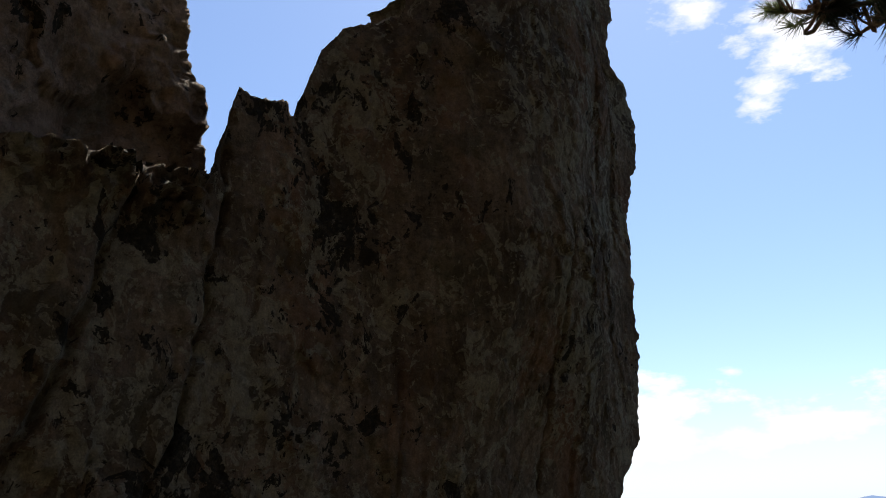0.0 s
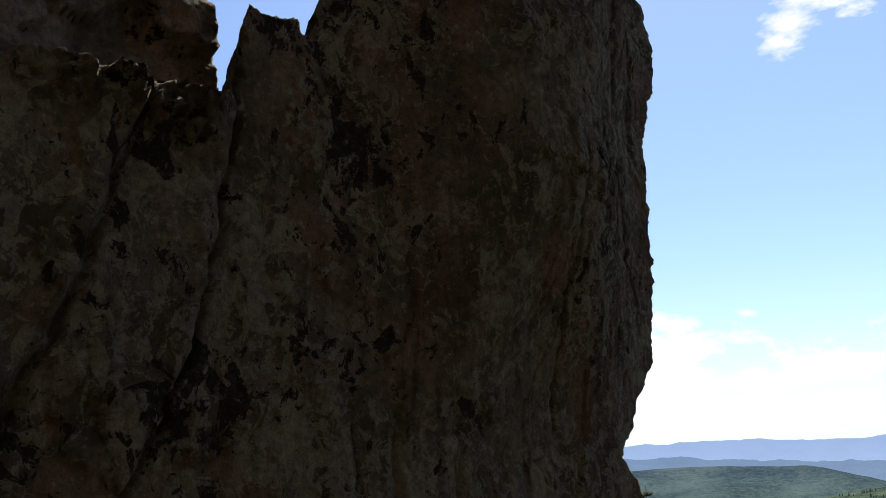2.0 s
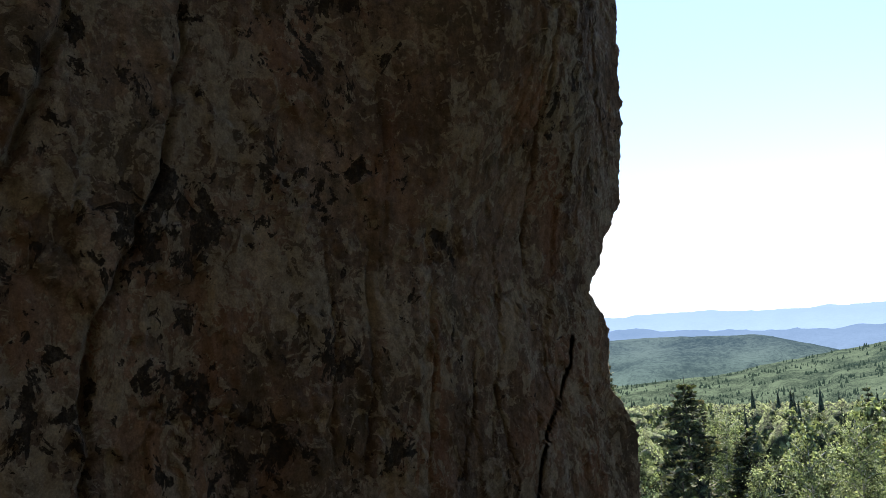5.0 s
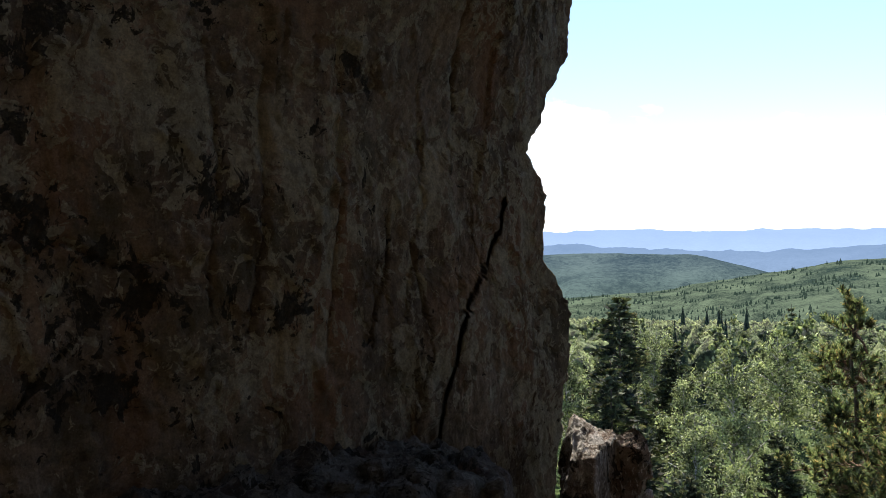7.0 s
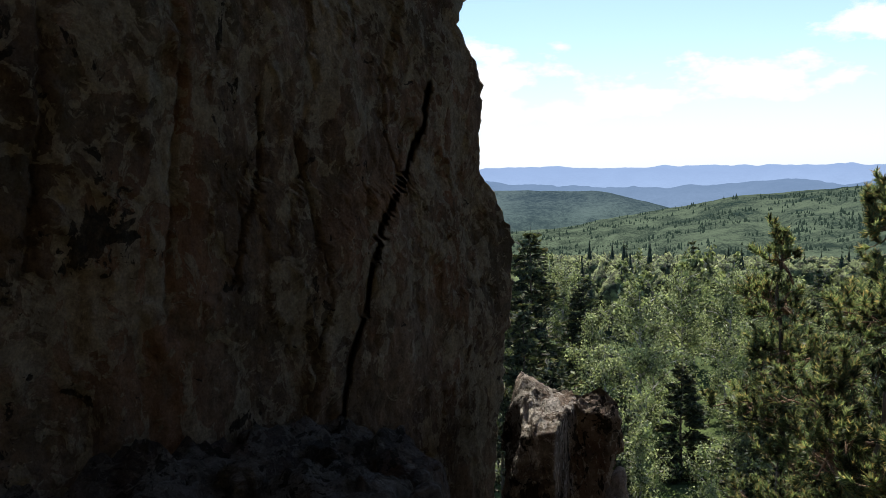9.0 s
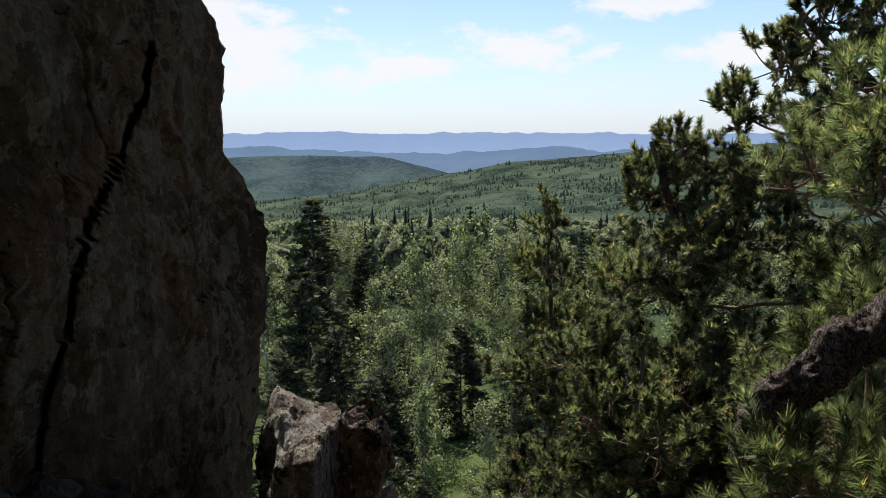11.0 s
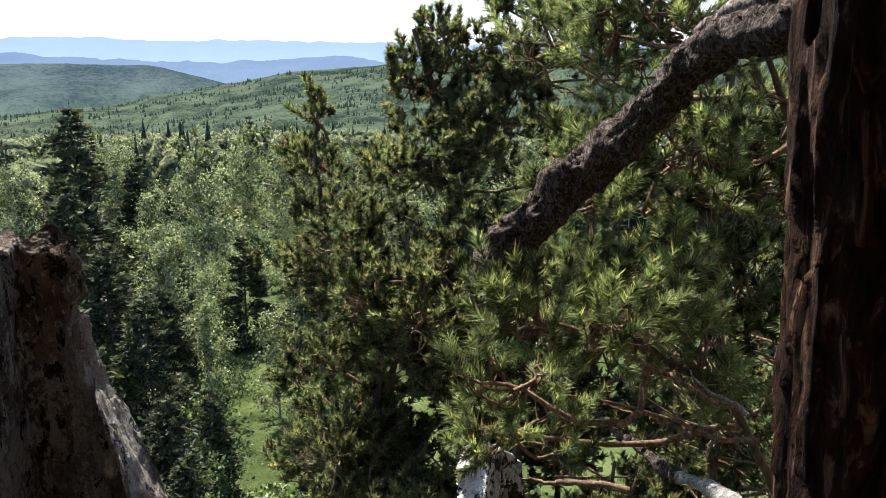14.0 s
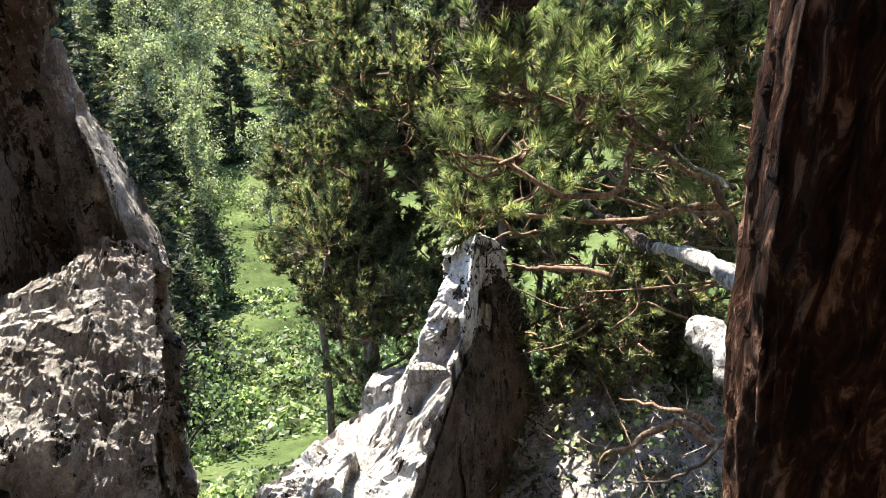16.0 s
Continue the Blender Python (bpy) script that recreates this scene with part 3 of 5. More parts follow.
def face_depth(u, z, ue):
    """How far the face stands out from its plane."""
    d = 0.05 * smooth(0.3, 0.9, u) + 0.24 * smooth(-0.05, 0.8, z) * smooth(0.45, 1.05, u)
    d *= 1 - smooth(ue - 0.75, ue, u) ** 1.0
    # the block under the notch stands apart behind the long joint
    if z < -0.15:
        line = float(np.interp(z, (-1.05, -0.919, -0.689, -0.529, -0.376, -0.2), (1.10, 1.14, 1.228, 1.34, 1.44, 1.53)))
        d += 0.004 * smooth(line - 0.02, line + 0.02, u)
    for pts, step in STEPS:
        zs, us = [p[1] for p in pts[::-1]], [p[0] for p in pts[::-1]]
        shift = 0.022 * rough((z, 6, 2), 5, 4, 0.7)
        line = float(np.interp(z, zs, us)) + shift
        if u < line:
            d += step * smooth(0.0, 0.03, line - u)
        g = line_gap(u - shift, z, pts)
        if g < 0.05:
            d -= 0.045 * smooth(-0.5, 0.4, rough((z, 1, 9), 4, 3)) * math.exp(-(g / 0.011) ** 2)
    for pts, deep, wide in JOINTS:
        g = joint_gap(u, z, pts)
        if g < 4 * wide:
            d -= deep * math.exp(-(g / wide) ** (4 if deep > 0.05 else 2))
    n1 = rough((u * 1.3, z * 0.9, 3.0), 1.5, 3) * 0.03
    n2 = rough((u * 3.2, z * 0.7, 11.0), 3.0, 4, 0.8) * 0.008
    # ragged lip under the overhang
    lip = smooth(0.60, 0.72, z) * smooth(0.10, 0.0, u) * smooth(-0.45, -0.3, u)
    if lip > 0:
        d += lip * (0.07 + 0.045 * (noise.cell(Vector((u * 22 + rough((u, z, 3), 9, 3), z * 30 + 2 * rough((u, z, 8), 7, 3), 5))) - 0.5) + 0.03 * rough((u * 2, z * 3, 2), 10, 4, 0.6))
    w1, w2 = rough((u, z, 5), 4, 5, 0.7), rough((u, z, 9), 4, 5, 0.7)
    plates = noise.cell(Vector((u * 6.5 + 0.5 * w1, z * 2.6 + 0.5 * w2, 2.0))) * 0.010
    flakes = noise.cell(Vector((u * 17 + 1.1 * w2, z * 9 + 1.1 * w1, 6.0))) * 0.0055
    n3 = rough((u * 1.6, z, 1.0), 24, 5, 0.6) * 0.004
    return (d + n1 + n2 + plates) * (1 - smooth(ue - 0.16, ue, u)) + n3 + flakes * (1 - 0.5 * smooth(ue - 0.1, ue, u))


def build_cliff():
    rows, front, turn = 370, 540, 46
    v = []
    # closer rows and columns round the long joints
    spread = np.interp(np.linspace(0, 1, front), (0, 0.12, 0.52, 0.86, 1.0), (0, 0.25, 0.70, 0.91, 1.0))
    levels = np.interp(np.linspace(0, 1, rows), (0, 0.06, 0.86, 1.0), (-1.45, -1.1, 1.7, 2.85))
    for z0 in levels:
        ue = float(np.interp(z0, EDGE_Z, EDGE_U)) + 0.02 * rough((z0, 0, 4), 6, 5, 0.6) + 0.007 * rough((z0, 5, 4), 24, 4, 0.6) + 0.012 * (noise.cell(Vector((z0 * 13 + 0.7 * rough((z0, 2, 2), 8, 3), 4, 1))) - 0.5)
        for i in range(front):
            u = -1.35 + (ue + 1.35) * float(spread[i])
            top = float(np.interp(u, TOP_U, TOP_Z)) + 0.018 * rough((u, 3, 0), 9, 4, 0.7)
            d, z = face_depth(u, min(z0, top), ue), z0
            # the open joints run in aslant, under the rock on their right
            slant = 0.0
            for pts, deep, wide in JOINTS:
                if deep > 0.05:
                    slant += 1.15 * deep * math.exp(-(joint_gap(u, z0, pts) / wide) ** 4)
            x, y, _ = on_wall(u + slant, d, z)
            if z0 > top:
                # beyond the brow the rock falls back
                k = z0 - top
                out = Vector((x - 0.2, y - 0.8)).normalized()
                x, y, z = x + out.x * k * 0.7, y + out.y * k * 0.7, top - 0.25 * k
            v.append((x, y, z))
        top = float(np.interp(ue, TOP_U, TOP_Z))
        d0 = face_depth(ue, z0, ue)
        for i in range(1, turn + 1):
            s = i / turn
            ang = min(1.0, s * 3) * math.pi / 2
            back = 0.07 * (1 - math.cos(ang)) + max(0.0, s - 0.33) * 2.0
            out = 0.02 * math.sin(ang) - 0.5 * max(0.0, s - 0.33)
            bump = 0.05 * rough((s * 4, z0 * 1.5, 8), 2.2, 5, 0.7) + 0.02 * rough((s * 6, z0 * 2, 3), 12, 5, 0.6) + 0.02 * (noise.cell(Vector((s * 9 + rough((s, z0, 4), 5, 3), z0 * 9 + rough((s, z0, 7), 5, 3), 3))) - 0.5)
            v.append(on_wall(ue + out + bump * min(1, s * 3), d0 - back, min(z0, top)))
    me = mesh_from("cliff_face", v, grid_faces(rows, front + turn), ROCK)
    return thing("cliff", me, "tall dark lichen-spotted rock face with long cracks", "rock face")


build_cliff()


def build_massif():
    """The block over the joint, left of the notch."""
    rows, cols, turn = 190, 210, 40
    v = []
    for k in range(rows):
        s = k / (rows - 1)
        for i in range(cols + turn):
            c = min(1.0, i / (cols - 1))
            zb = float(np.interp(-1.9 + 1.95 * c, (-1.9, -0.7, -0.45, -0.365, -0.3, -0.2, -0.1, 0.05), (0.2, 0.32, 0.42, 0.5, 0.66, 0.72, 0.8, 0.78)))
            z = zb + (2.3 - zb) * s
            ue = float(np.interp(z, (0.6, 0.78, 0.87, 1.05, 1.2, 1.32, 1.6, 2.3), (0.03, 0.06, 0.085, 0.065, -0.02, -0.005, -0.05, -0.3)))
            ue += 0.012 * rough((z, 2, 2), 7, 4, 0.6)
            u = -1.9 + (ue + 1.9) * c
            under = 0.09 * (1 - smooth(0.0, 0.05, s))
            d = 0.07 - under + 0.05 * rough((u, z, 20), 2.4, 5, 0.8) + 0.035 * noise.cell(Vector((u * 5 + 0.6 * rough((u, z, 3), 4, 3), z * 5 + 0.6 * rough((u, z, 8), 4, 3), 1))) + 0.022 * rough((u, z, 2), 13, 5, 0.6)
            d += 0.10 * smooth(0.2, 0.9, s) * smooth(-0.1, -0.9, u)
            away = smooth(-0.5, -0.15, u)
            d -= 0.15 * away
            near = smooth(ue - 0.2, ue, u)
            d += near * (0.016 * rough((u * 1.2, z, 5), 14, 4, 0.7) + 0.008 * (noise.cell(Vector((u * 16 + rough((u, z, 2), 9, 2), z * 14 + rough((u, z, 6), 9, 2), 3))) - 0.5)) - 0.05 * near ** 1.5
            if i >= cols:
                q = (i - cols + 1) / turn
                d -= 0.6 * q ** 1.3
                u += 0.02 * math.sin(q * 3) - 0.55 * q + 0.03 * rough((q * 3, z, 1), 3, 4) + 0.02 * (noise.cell(Vector((q * 9, z * 12 + rough((q, z, 1), 7, 3), 2))) - 0.5)
            v.append(on_wall(u + 0.06 * away, d, z))
    me = mesh_from("overhanging_block", v, grid_faces(rows, cols + turn), ROCK_WARM)
    return thing("rock_overhang", me, "brown overhanging rock block above a joint", "rock")


build_massif()


def rock_loft(name, rings, mat, seed=0.0, sides=72, rows=70, jag=0.05, fine=0.012, square=0.6, cell=0.02, up=1.0, crag=0.0, tilt=0.0, smooth_shade=False):
    """A rock from a few level rings (z, x, y, rx, ry, turn), made craggy."""
    rings = sorted(rings)
    zk = [r[0] for r in rings]
    v = []
    z0, z1 = zk[0], zk[-1]
    for k in range(rows + 1):
        s = (k / rows) ** 0.8
        z = z0 + (z1 - z0) * s
        cx, cy, rx, ry, turn = (float(np.interp(z, zk, [r[i] for r in rings])) for i in range(1, 6))
        for i in range(sides):
            a = 2 * math.pi * i / sides
            ca, sa = math.cos(a), math.sin(a)
            px = math.copysign(abs(ca) ** square, ca) * rx
            py = math.copysign(abs(sa) ** square, sa) * ry
            t = math.radians(turn)
            x, y = cx + px * math.cos(t) - py * math.sin(t), cy + px * math.sin(t) + py * math.cos(t)
            p = Vector((x, y, z * up))
            size = min(1.0, (rx + ry) * 4)
            k1 = jag * size * (rough(p + Vector((seed, 0, 0)), 1.0 / (jag * 6), 5, 0.75))
            k2 = fine * rough(p, 0.35 / fine, 4, 0.6)
            k3 = cell * size * (noise.cell(p / (cell * 7 + 1e-6) + Vector((seed, 1, 2)) + Vector((k1, k1, 0)) * 8) - 0.3)
            w = k1 + k2 + k3 + crag * size * (abs(rough(Vector((p.x, p.y, p.z * 0.6)), 1.1 / (crag + 0.05), 4, 0.7)) - 0.3)
            out = Vector((x - cx, y - cy, 0)).normalized()
            v.append((x + out.x * w, y + out.y * w, z + 0.2 * w + tilt * (x - cx) * smooth(0.5, 1.0, s)))
    f = grid_faces(rows + 1, sides, True)
    cap = len(v)
    top = [v[i] for i in range(rows * sides, (rows + 1) * sides)]
    v.append(tuple(np.mean(top, axis=0) + np.array((0, 0, fine))))
    caps = np.array([(rows * sides + i, rows * sides + (i + 1) % sides, cap, cap) for i in range(sides)])
    me = bpy.data.meshes.new(name)
    me.from_pydata(v, [], [tuple(q) for q in f] + [tuple(q[:3]) for q in caps])
    me.polygons.foreach_set("use_smooth", np.full(len(me.polygons), smooth_shade))
    me.materials.append(mat)
    me.update()
    return me


# the spire: split slabs standing against one another
SPIRE_TOP, SPIRE_WAY = np.array((3.66, 5.16, -2.91)), radians(240)


def rock_slab(name, top, foot, low, mat, seed, jag=0.035, streak=0.22, at=SPIRE_TOP, turn=SPIRE_WAY, per=26, rows=110, caps=14):
    """A split slab between a tilted top (p, q, z) and a foot (p, q) at height low."""
    way = np.array([(math.sin(turn), math.cos(turn)), (math.sin(turn + math.pi / 2), math.cos(turn + math.pi / 2))])
    hi = np.array([np.append(at[:2] + np.array(c[:2]) @ way, at[2] + c[2]) for c in top])
    lo = np.array([np.append(at[:2] + np.array(c) @ way, at[2] + low) for c in foot])
    n = len(hi)
    sides = n * per
    along = np.arange(sides) / per
    k, f = along.astype(int), (along % 1)[:, None]
    ring_hi = hi[k] * (1 - f) + hi[(k + 1) % n] * f
    ring_lo = lo[k] * (1 - f) + lo[(k + 1) % n] * f
    mid = hi.mean(0)
    v = []
    for r in range(rows + caps):
        s = min(1.0, r / (rows - 1)) ** 0.75
        ring = ring_lo * (1 - s) + ring_hi * s
        if r >= rows:
            g = (r - rows + 1) / caps
            ring = ring * (1 - g) + mid * g
        for p in ring:
            out = Vector((p[0] - mid[0], p[1] - mid[1], 0.0)) if r < rows else Vector((0, 0, 1))
            out.normalize()
            q = Vector((p[0], p[1], p[2] * streak)) + Vector((seed, 0, 0))
            split = noise.cell(q * 7 + Vector((0.5 * rough(q, 5, 3), 0.5 * rough(q + Vector((3, 0, 0)), 5, 3), 0.0)))
            w = jag * 0.9 * rough(q, 3.2, 4, 0.8) + jag * 1.1 * (split - 0.4) - jag * 0.8 * max(0.0, 0.18 - abs(rough(q, 6, 3, 0.8))) * 5
            fine = Vector(p)
            w += 0.014 * rough(fine, 17, 5, 0.6) + 0.008 * abs(rough(fine, 38, 3, 0.6))
            w *= min(1.0, 0.35 + (1 - s) * 6) if r < rows else 0.6 * (1 - (r - rows) / caps) + 0.2
            v.append((p[0] + out.x * w, p[1] + out.y * w, p[2] + out.z * w))
    return mesh_from(name, v, grid_faces(rows + caps, sides, True), mat, False)


# boulder at the end of the ledge, and the ridge of stone below it
thing("boulder", rock_slab("boulder", ((0.862, -3.72, -0.975), (0.90, -3.75, -0.995), (0.965, -3.74, -1.02), (1.01, -3.70, -1.022), (1.045, -3.665, -0.995), (1.075, -3.63, -1.03), (1.05, -3.61, -1.06), (0.985, -3.665, -1.035), (0.94, -3.60, -1.035), (0.875, -3.49, -1.035), (0.815, -3.53, -1.055)),
      ((0.66, -3.78), (0.80, -3.95), (0.92, -3.95), (1.04, -3.9), (1.13, -3.75), (1.12, -3.66), (1.07, -3.58), (0.99, -3.55), (0.91, -3.53), (0.80, -3.44), (0.68, -3.52)), -2.3, BOULDER_ROCK, 3.0, 0.026, 0.5, np.zeros(3), math.pi / 2, 20, 150, 26),
    "craggy boulder with a sunlit pale top beside the cliff", "boulder")
thing("rock_spike", rock_loft("rock_spike", (
    (-2.2, 1.06, 3.55, 0.10, 0.10, 0), (-1.5, 1.06, 3.55, 0.05, 0.045, 0), (-1.3, 1.055, 3.565, 0.035, 0.03, 20),
    (-1.22, 1.050, 3.58, 0.026, 0.018, 20), (-1.165, 1.058, 3.59, 0.008, 0.008, 0)), PALE_ROCK, 7.0, 60, 90, 0.016, 0.006, 0.7, 0.01),
    "small pointed stone spike against the boulder", "rock")


thing("rock_fin", rock_slab("rock_fin", ((1.03, -3.44, -1.31), (1.055, -3.55, -1.26), (1.10, -3.55, -1.32), (1.175, -3.53, -1.53), (1.135, -3.38, -1.58), (1.06, -3.39, -1.48)),
      ((0.98, -3.42), (1.02, -3.6), (1.10, -3.62), (1.13, -3.56), (1.08, -3.38), (1.02, -3.37)), -2.9, PALE_ROCK, 4.0, 0.036, 0.8, np.zeros(3), math.pi / 2, 22, 140), "sunlit fin of pale rock along the ledge", "rock")


def build_ledge_rock():
    """A pitted ledge with a sharp crest; it falls sheer beyond the crest."""
    ys, n = np.linspace(2.74, 3.45, 200), 230
    key = (2.74, 2.92, 3.01, 3.10, 3.22, 3.34, 3.44, 3.5, 3.57, 3.65, 3.75)
    v = []
    for y in ys:
        xc = float(np.interp(y, key, (0.72, 0.80, 0.84, 0.90, 0.945, 0.99, 1.03, 1.015, 1.0, 0.98, 0.95))) + 0.018 * rough((y, 1, 1), 11, 5, 0.6)
        zc = float(np.interp(y, key, (-2.25, -1.80, -1.60, -1.585, -1.58, -1.55, -1.50, -1.42, -1.32, -1.26, -1.2))) + 0.02 * rough((y, 4, 1), 10, 4, 0.6)
        zl = float(np.interp(y, key, (-2.4, -1.85, -1.545, -1.515, -1.52, -1.54, -1.555, -1.59, -1.6, -1.6, -1.6)))
        for i in range(n):
            s = i / (n - 1)
            if s < 0.55:
                x = 0.45 + (xc - 0.45) * s / 0.55
                z = zl + (zc - zl) * math.exp(-(xc - x) / 0.05) - 0.2 * smooth(0.72, 0.45, x)
            elif s < 0.70:
                g = (s - 0.55) / 0.15
                x, z = xc + 0.085 * g, zc - 0.05 * g ** 1.5
            else:
                q = (s - 0.70) / 0.30
                x, z = xc + 0.085 - 0.24 * q, zc - 0.05 - 1.5 * q ** 1.3
            p = Vector((x, y, z))
            open_air = 0.35 + 0.65 * smooth(xc - 0.22, xc - 0.08, x)
            pit = max(0.0, 0.12 - abs(rough(p, 9, 4, 0.7))) * 0.26 * open_air + max(0.0, 0.11 - abs(rough(p + Vector((5, 0, 0)), 19, 4, 0.6))) * 0.17
            block = noise.cell(Vector((p.x * 11, p.y * 11, p.z * 5)) + Vector((0.8 * rough(p, 9, 4, 0.7), 0.8 * rough(p + Vector((2, 0, 0)), 9, 4, 0.7), 0.4 * rough(p, 7, 3)))) - 0.5
            jag = 0.012 * rough(p, 5, 4, 0.9) + 0.017 * open_air * block + 0.0055 * rough(p, 24, 5, 0.6) - pit
            out = jag if s >= 0.70 else 0.3 * jag
            q = (x + out, y + 0.1 * jag, z + (jag * 1.1 if s < 0.70 else 0.3 * jag))
            v.append((0.073 + 0.88 * q[0], 0.239 + 0.88 * q[1], -0.099 + 0.88 * q[2]))
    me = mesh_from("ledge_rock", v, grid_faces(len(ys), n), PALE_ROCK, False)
    return thing("ledge_rock", me, "bleached craggy ledge of rock in full sun", "rock")


build_ledge_rock()

spire = thing("rock_spire", None, "pale pointed rock spire of split slabs below the ledge", "rock spire")
for k, (top, foot, low) in enumerate((
    (((0.03, 0.0, 0.0), (-0.15, 0.20, -0.11), (-0.42, 0.18, -0.20), (-0.34, -0.10, -0.26), (-0.12, -0.08, -0.10)), ((0.35, 0.0), (0.85, 0.24), (-0.3, 0.4), (-0.75, -0.25), (-0.2, -0.1)), -1.05),
    (((0.12, 0.0, -0.58), (0.43, 0.0, -0.71), (0.56, 0.22, -0.68), (0.2, 0.36, -0.88), (-0.05, 0.3, -0.8)), ((0.6, -0.02), (1.2, -0.04), (1.3, 0.7), (0.0, 1.0), (-0.4, 0.3)), -3.0),
    (((0.43, 0.0, -0.73), (1.08, 0.0, -1.12), (1.75, 0.0, -1.75), (1.6, 0.9, -1.75), (1.16, 1.0, -1.37), (0.45, 0.72, -1.28), (0.32, 0.3, -0.86)), ((0.4, 0.0), (1.15, -0.03), (2.2, -0.1), (2.3, 1.0), (1.35, 1.35), (0.3, 1.0), (0.2, 0.3)), -5.0),
    (((0.18, 0.62, -1.06), (0.42, 0.60, -1.08), (0.42, 0.40, -0.98), (0.0, 0.42, -1.03)), ((0.2, 1.1), (0.9, 1.05), (0.8, 0.4), (0.0, 0.4)), -4.0),
    (((-0.05, -0.10, -0.46), (-0.15, 0.0, -0.43), (-0.3, -0.10, -0.5), (-0.13, -0.18, -0.5)), ((0.3, -0.4), (-0.5, 0.3), (-1.2, -0.6), (-0.7, -0.9)), -3.6),
    (((1.06, -0.035, -1.18), (0.42, -0.03, -0.79), (-0.02, -0.02, -0.66), (-0.2, -0.2, -0.86), (0.25, -0.14, -1.02)), ((2.5, -0.15), (0.4, 0.1), (-0.3, 0.2), (-0.9, -0.95), (0.9, -0.4)), -4.0),
    (((0.85, 0.45, -1.12), (1.1, 0.42, -1.22), (1.05, 0.7, -1.28), (0.8, 0.68, -1.25)), ((0.9, 0.3), (1.5, 0.3), (1.4, 1.0), (0.7, 0.9)), -3.0))):
    # the two slabs on the shaded side take the shade-darkened stone
    part("slab", rock_slab("slab", top, foot, low, SPIRE_SHADE if k in (4, 5) else SPIRE_CROWN if k == 0 else SPIRE_ROCK, 20.0 + k * 7.3, 0.048), spire)
part("spire_foot", rock_loft("spire_foot", ((-9.0, 2.9, 4.9, 2.0, 1.5, -41), (-7.0, 2.9, 4.9, 1.6, 1.2, -41), (-6.0, 2.95, 4.95, 1.2, 0.8, -41)), SPIRE_ROCK, 21.0, 80, 40, 0.08, 0.02, 0.5, 0.05), spire)

# rubble ledge along the foot of the cliff, and the shelf below the camera


def build_ledge():
    us, vs = np.linspace(-1.9, 1.55, 240), np.concatenate([np.linspace(-0.12, 0.8, 100), np.linspace(0.83, 3.6, 50)])
    v = []
    for d in vs:
        for u in us:
            z = -0.93 - 0.14 * smooth(0.9, 1.4, u) - 0.10 * max(0, d)
            z -= 1.0 * smooth(0.34, 0.72, d + 0.08 * rough((u, 0, 3), 2, 3)) + 1.1 * smooth(1.22, 1.45, u + 0.6 * smooth(0.2, 0.6, d))
            z += 0.05 * rough((u, d, 2), 3.5, 6, 0.6) + 0.03 * noise.cell(Vector((u * 11 + 0.8 * rough((u, d, 1), 5, 2), d * 11 + 0.6 * rough((u, d, 6), 5, 2), 0))) * smooth(-0.1, 0.1, d)
            z += 0.016 * rough((u, d, 8), 16, 4, 0.5)
            v.append(on_wall(u, d, z))
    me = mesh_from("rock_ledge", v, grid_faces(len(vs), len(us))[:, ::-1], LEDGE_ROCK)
    return thing("rock_ledge", me, "broken rocky ledge with rubble at the cliff foot", "rock ledge")


build_ledge()
rb = random.Random(12)
for i in range(64):
    u, d, k = rb.uniform(-0.4, 0.98), rb.uniform(0.06, 0.46), rb.choice((0.012, 0.014, 0.018, 0.022, 0.03))
    x, y, z = on_wall(u, d, -0.95 - 0.14 * smooth(0.9, 1.4, u) - 0.1 * d)
    a, b, turn = rb.uniform(0.8, 1.5), rb.uniform(0.5, 0.9), rb.uniform(0, 180)
    z += 0.02
    thing("rubble_stone", rock_loft("rubble_stone", ((z - 1.6 * k, x, y, k * a, k * b, turn), (z, x, y, k * a * 1.05, k * b, turn), (z + k * 0.45, x + 0.2 * k, y, k * a * 0.8, k * b * 0.75, turn), (z + k * 0.6, x + 0.3 * k, y, k * a * 0.5, k * b * 0.5, turn)),
          LEDGE_ROCK, i * 3.7, 18, 12, k * 0.35, 0.004, 0.35, k * 0.5, 1.0, k * 0.3), "small angular grey stone lying on the rubble ledge", "stone", "rubble stones on the ledge")

# three unseen rock masses, added beside and behind the camera to block sky light
thing("sky_block_left", rock_loft("sky_block_left", ((-8, -4.0, 0.6, 2.0, 3.2, 5), (-1.5, -3.7, 0.6, 1.7, 2.8, 5), (2.5, -3.6, 0.6, 1.5, 2.6, 5), (7.0, -3.7, 0.6, 1.1, 2.0, 5)),
      ROCK, 37.0, 60, 50, 0.2, 0.03, 0.6, 0.1), "unseen rock mass left of the cleft, blocking sky light", "rock")
thing("sky_block_right", rock_loft("sky_block_right", ((-8, 4.7, -0.9, 2.7, 2.1, 20), (-1.5, 4.6, -0.9, 2.4, 1.9, 20), (3.0, 4.5, -0.9, 2.2, 1.8, 20), (8.0, 4.5, -1.0, 1.6, 1.3, 20)),
      ROCK, 39.0, 60, 50, 0.2, 0.03, 0.6, 0.1), "unseen rock mass behind the old pine, blocking sky light", "rock")
thing("sky_block_back", rock_loft("sky_block_back", ((-8, 1.2, -2.2, 5.2, 1.9, -6), (-1.5, 1.2, -1.95, 4.6, 1.6, -6), (2.5, 1.0, -2.3, 4.3, 1.5, -6), (8.0, 0.8, -2.7, 3.6, 1.2, -6)),
      ROCK, 33.0, 80, 60, 0.2, 0.03, 0.6, 0.1), "unseen rock mass behind the camera, blocking sky light", "rock")
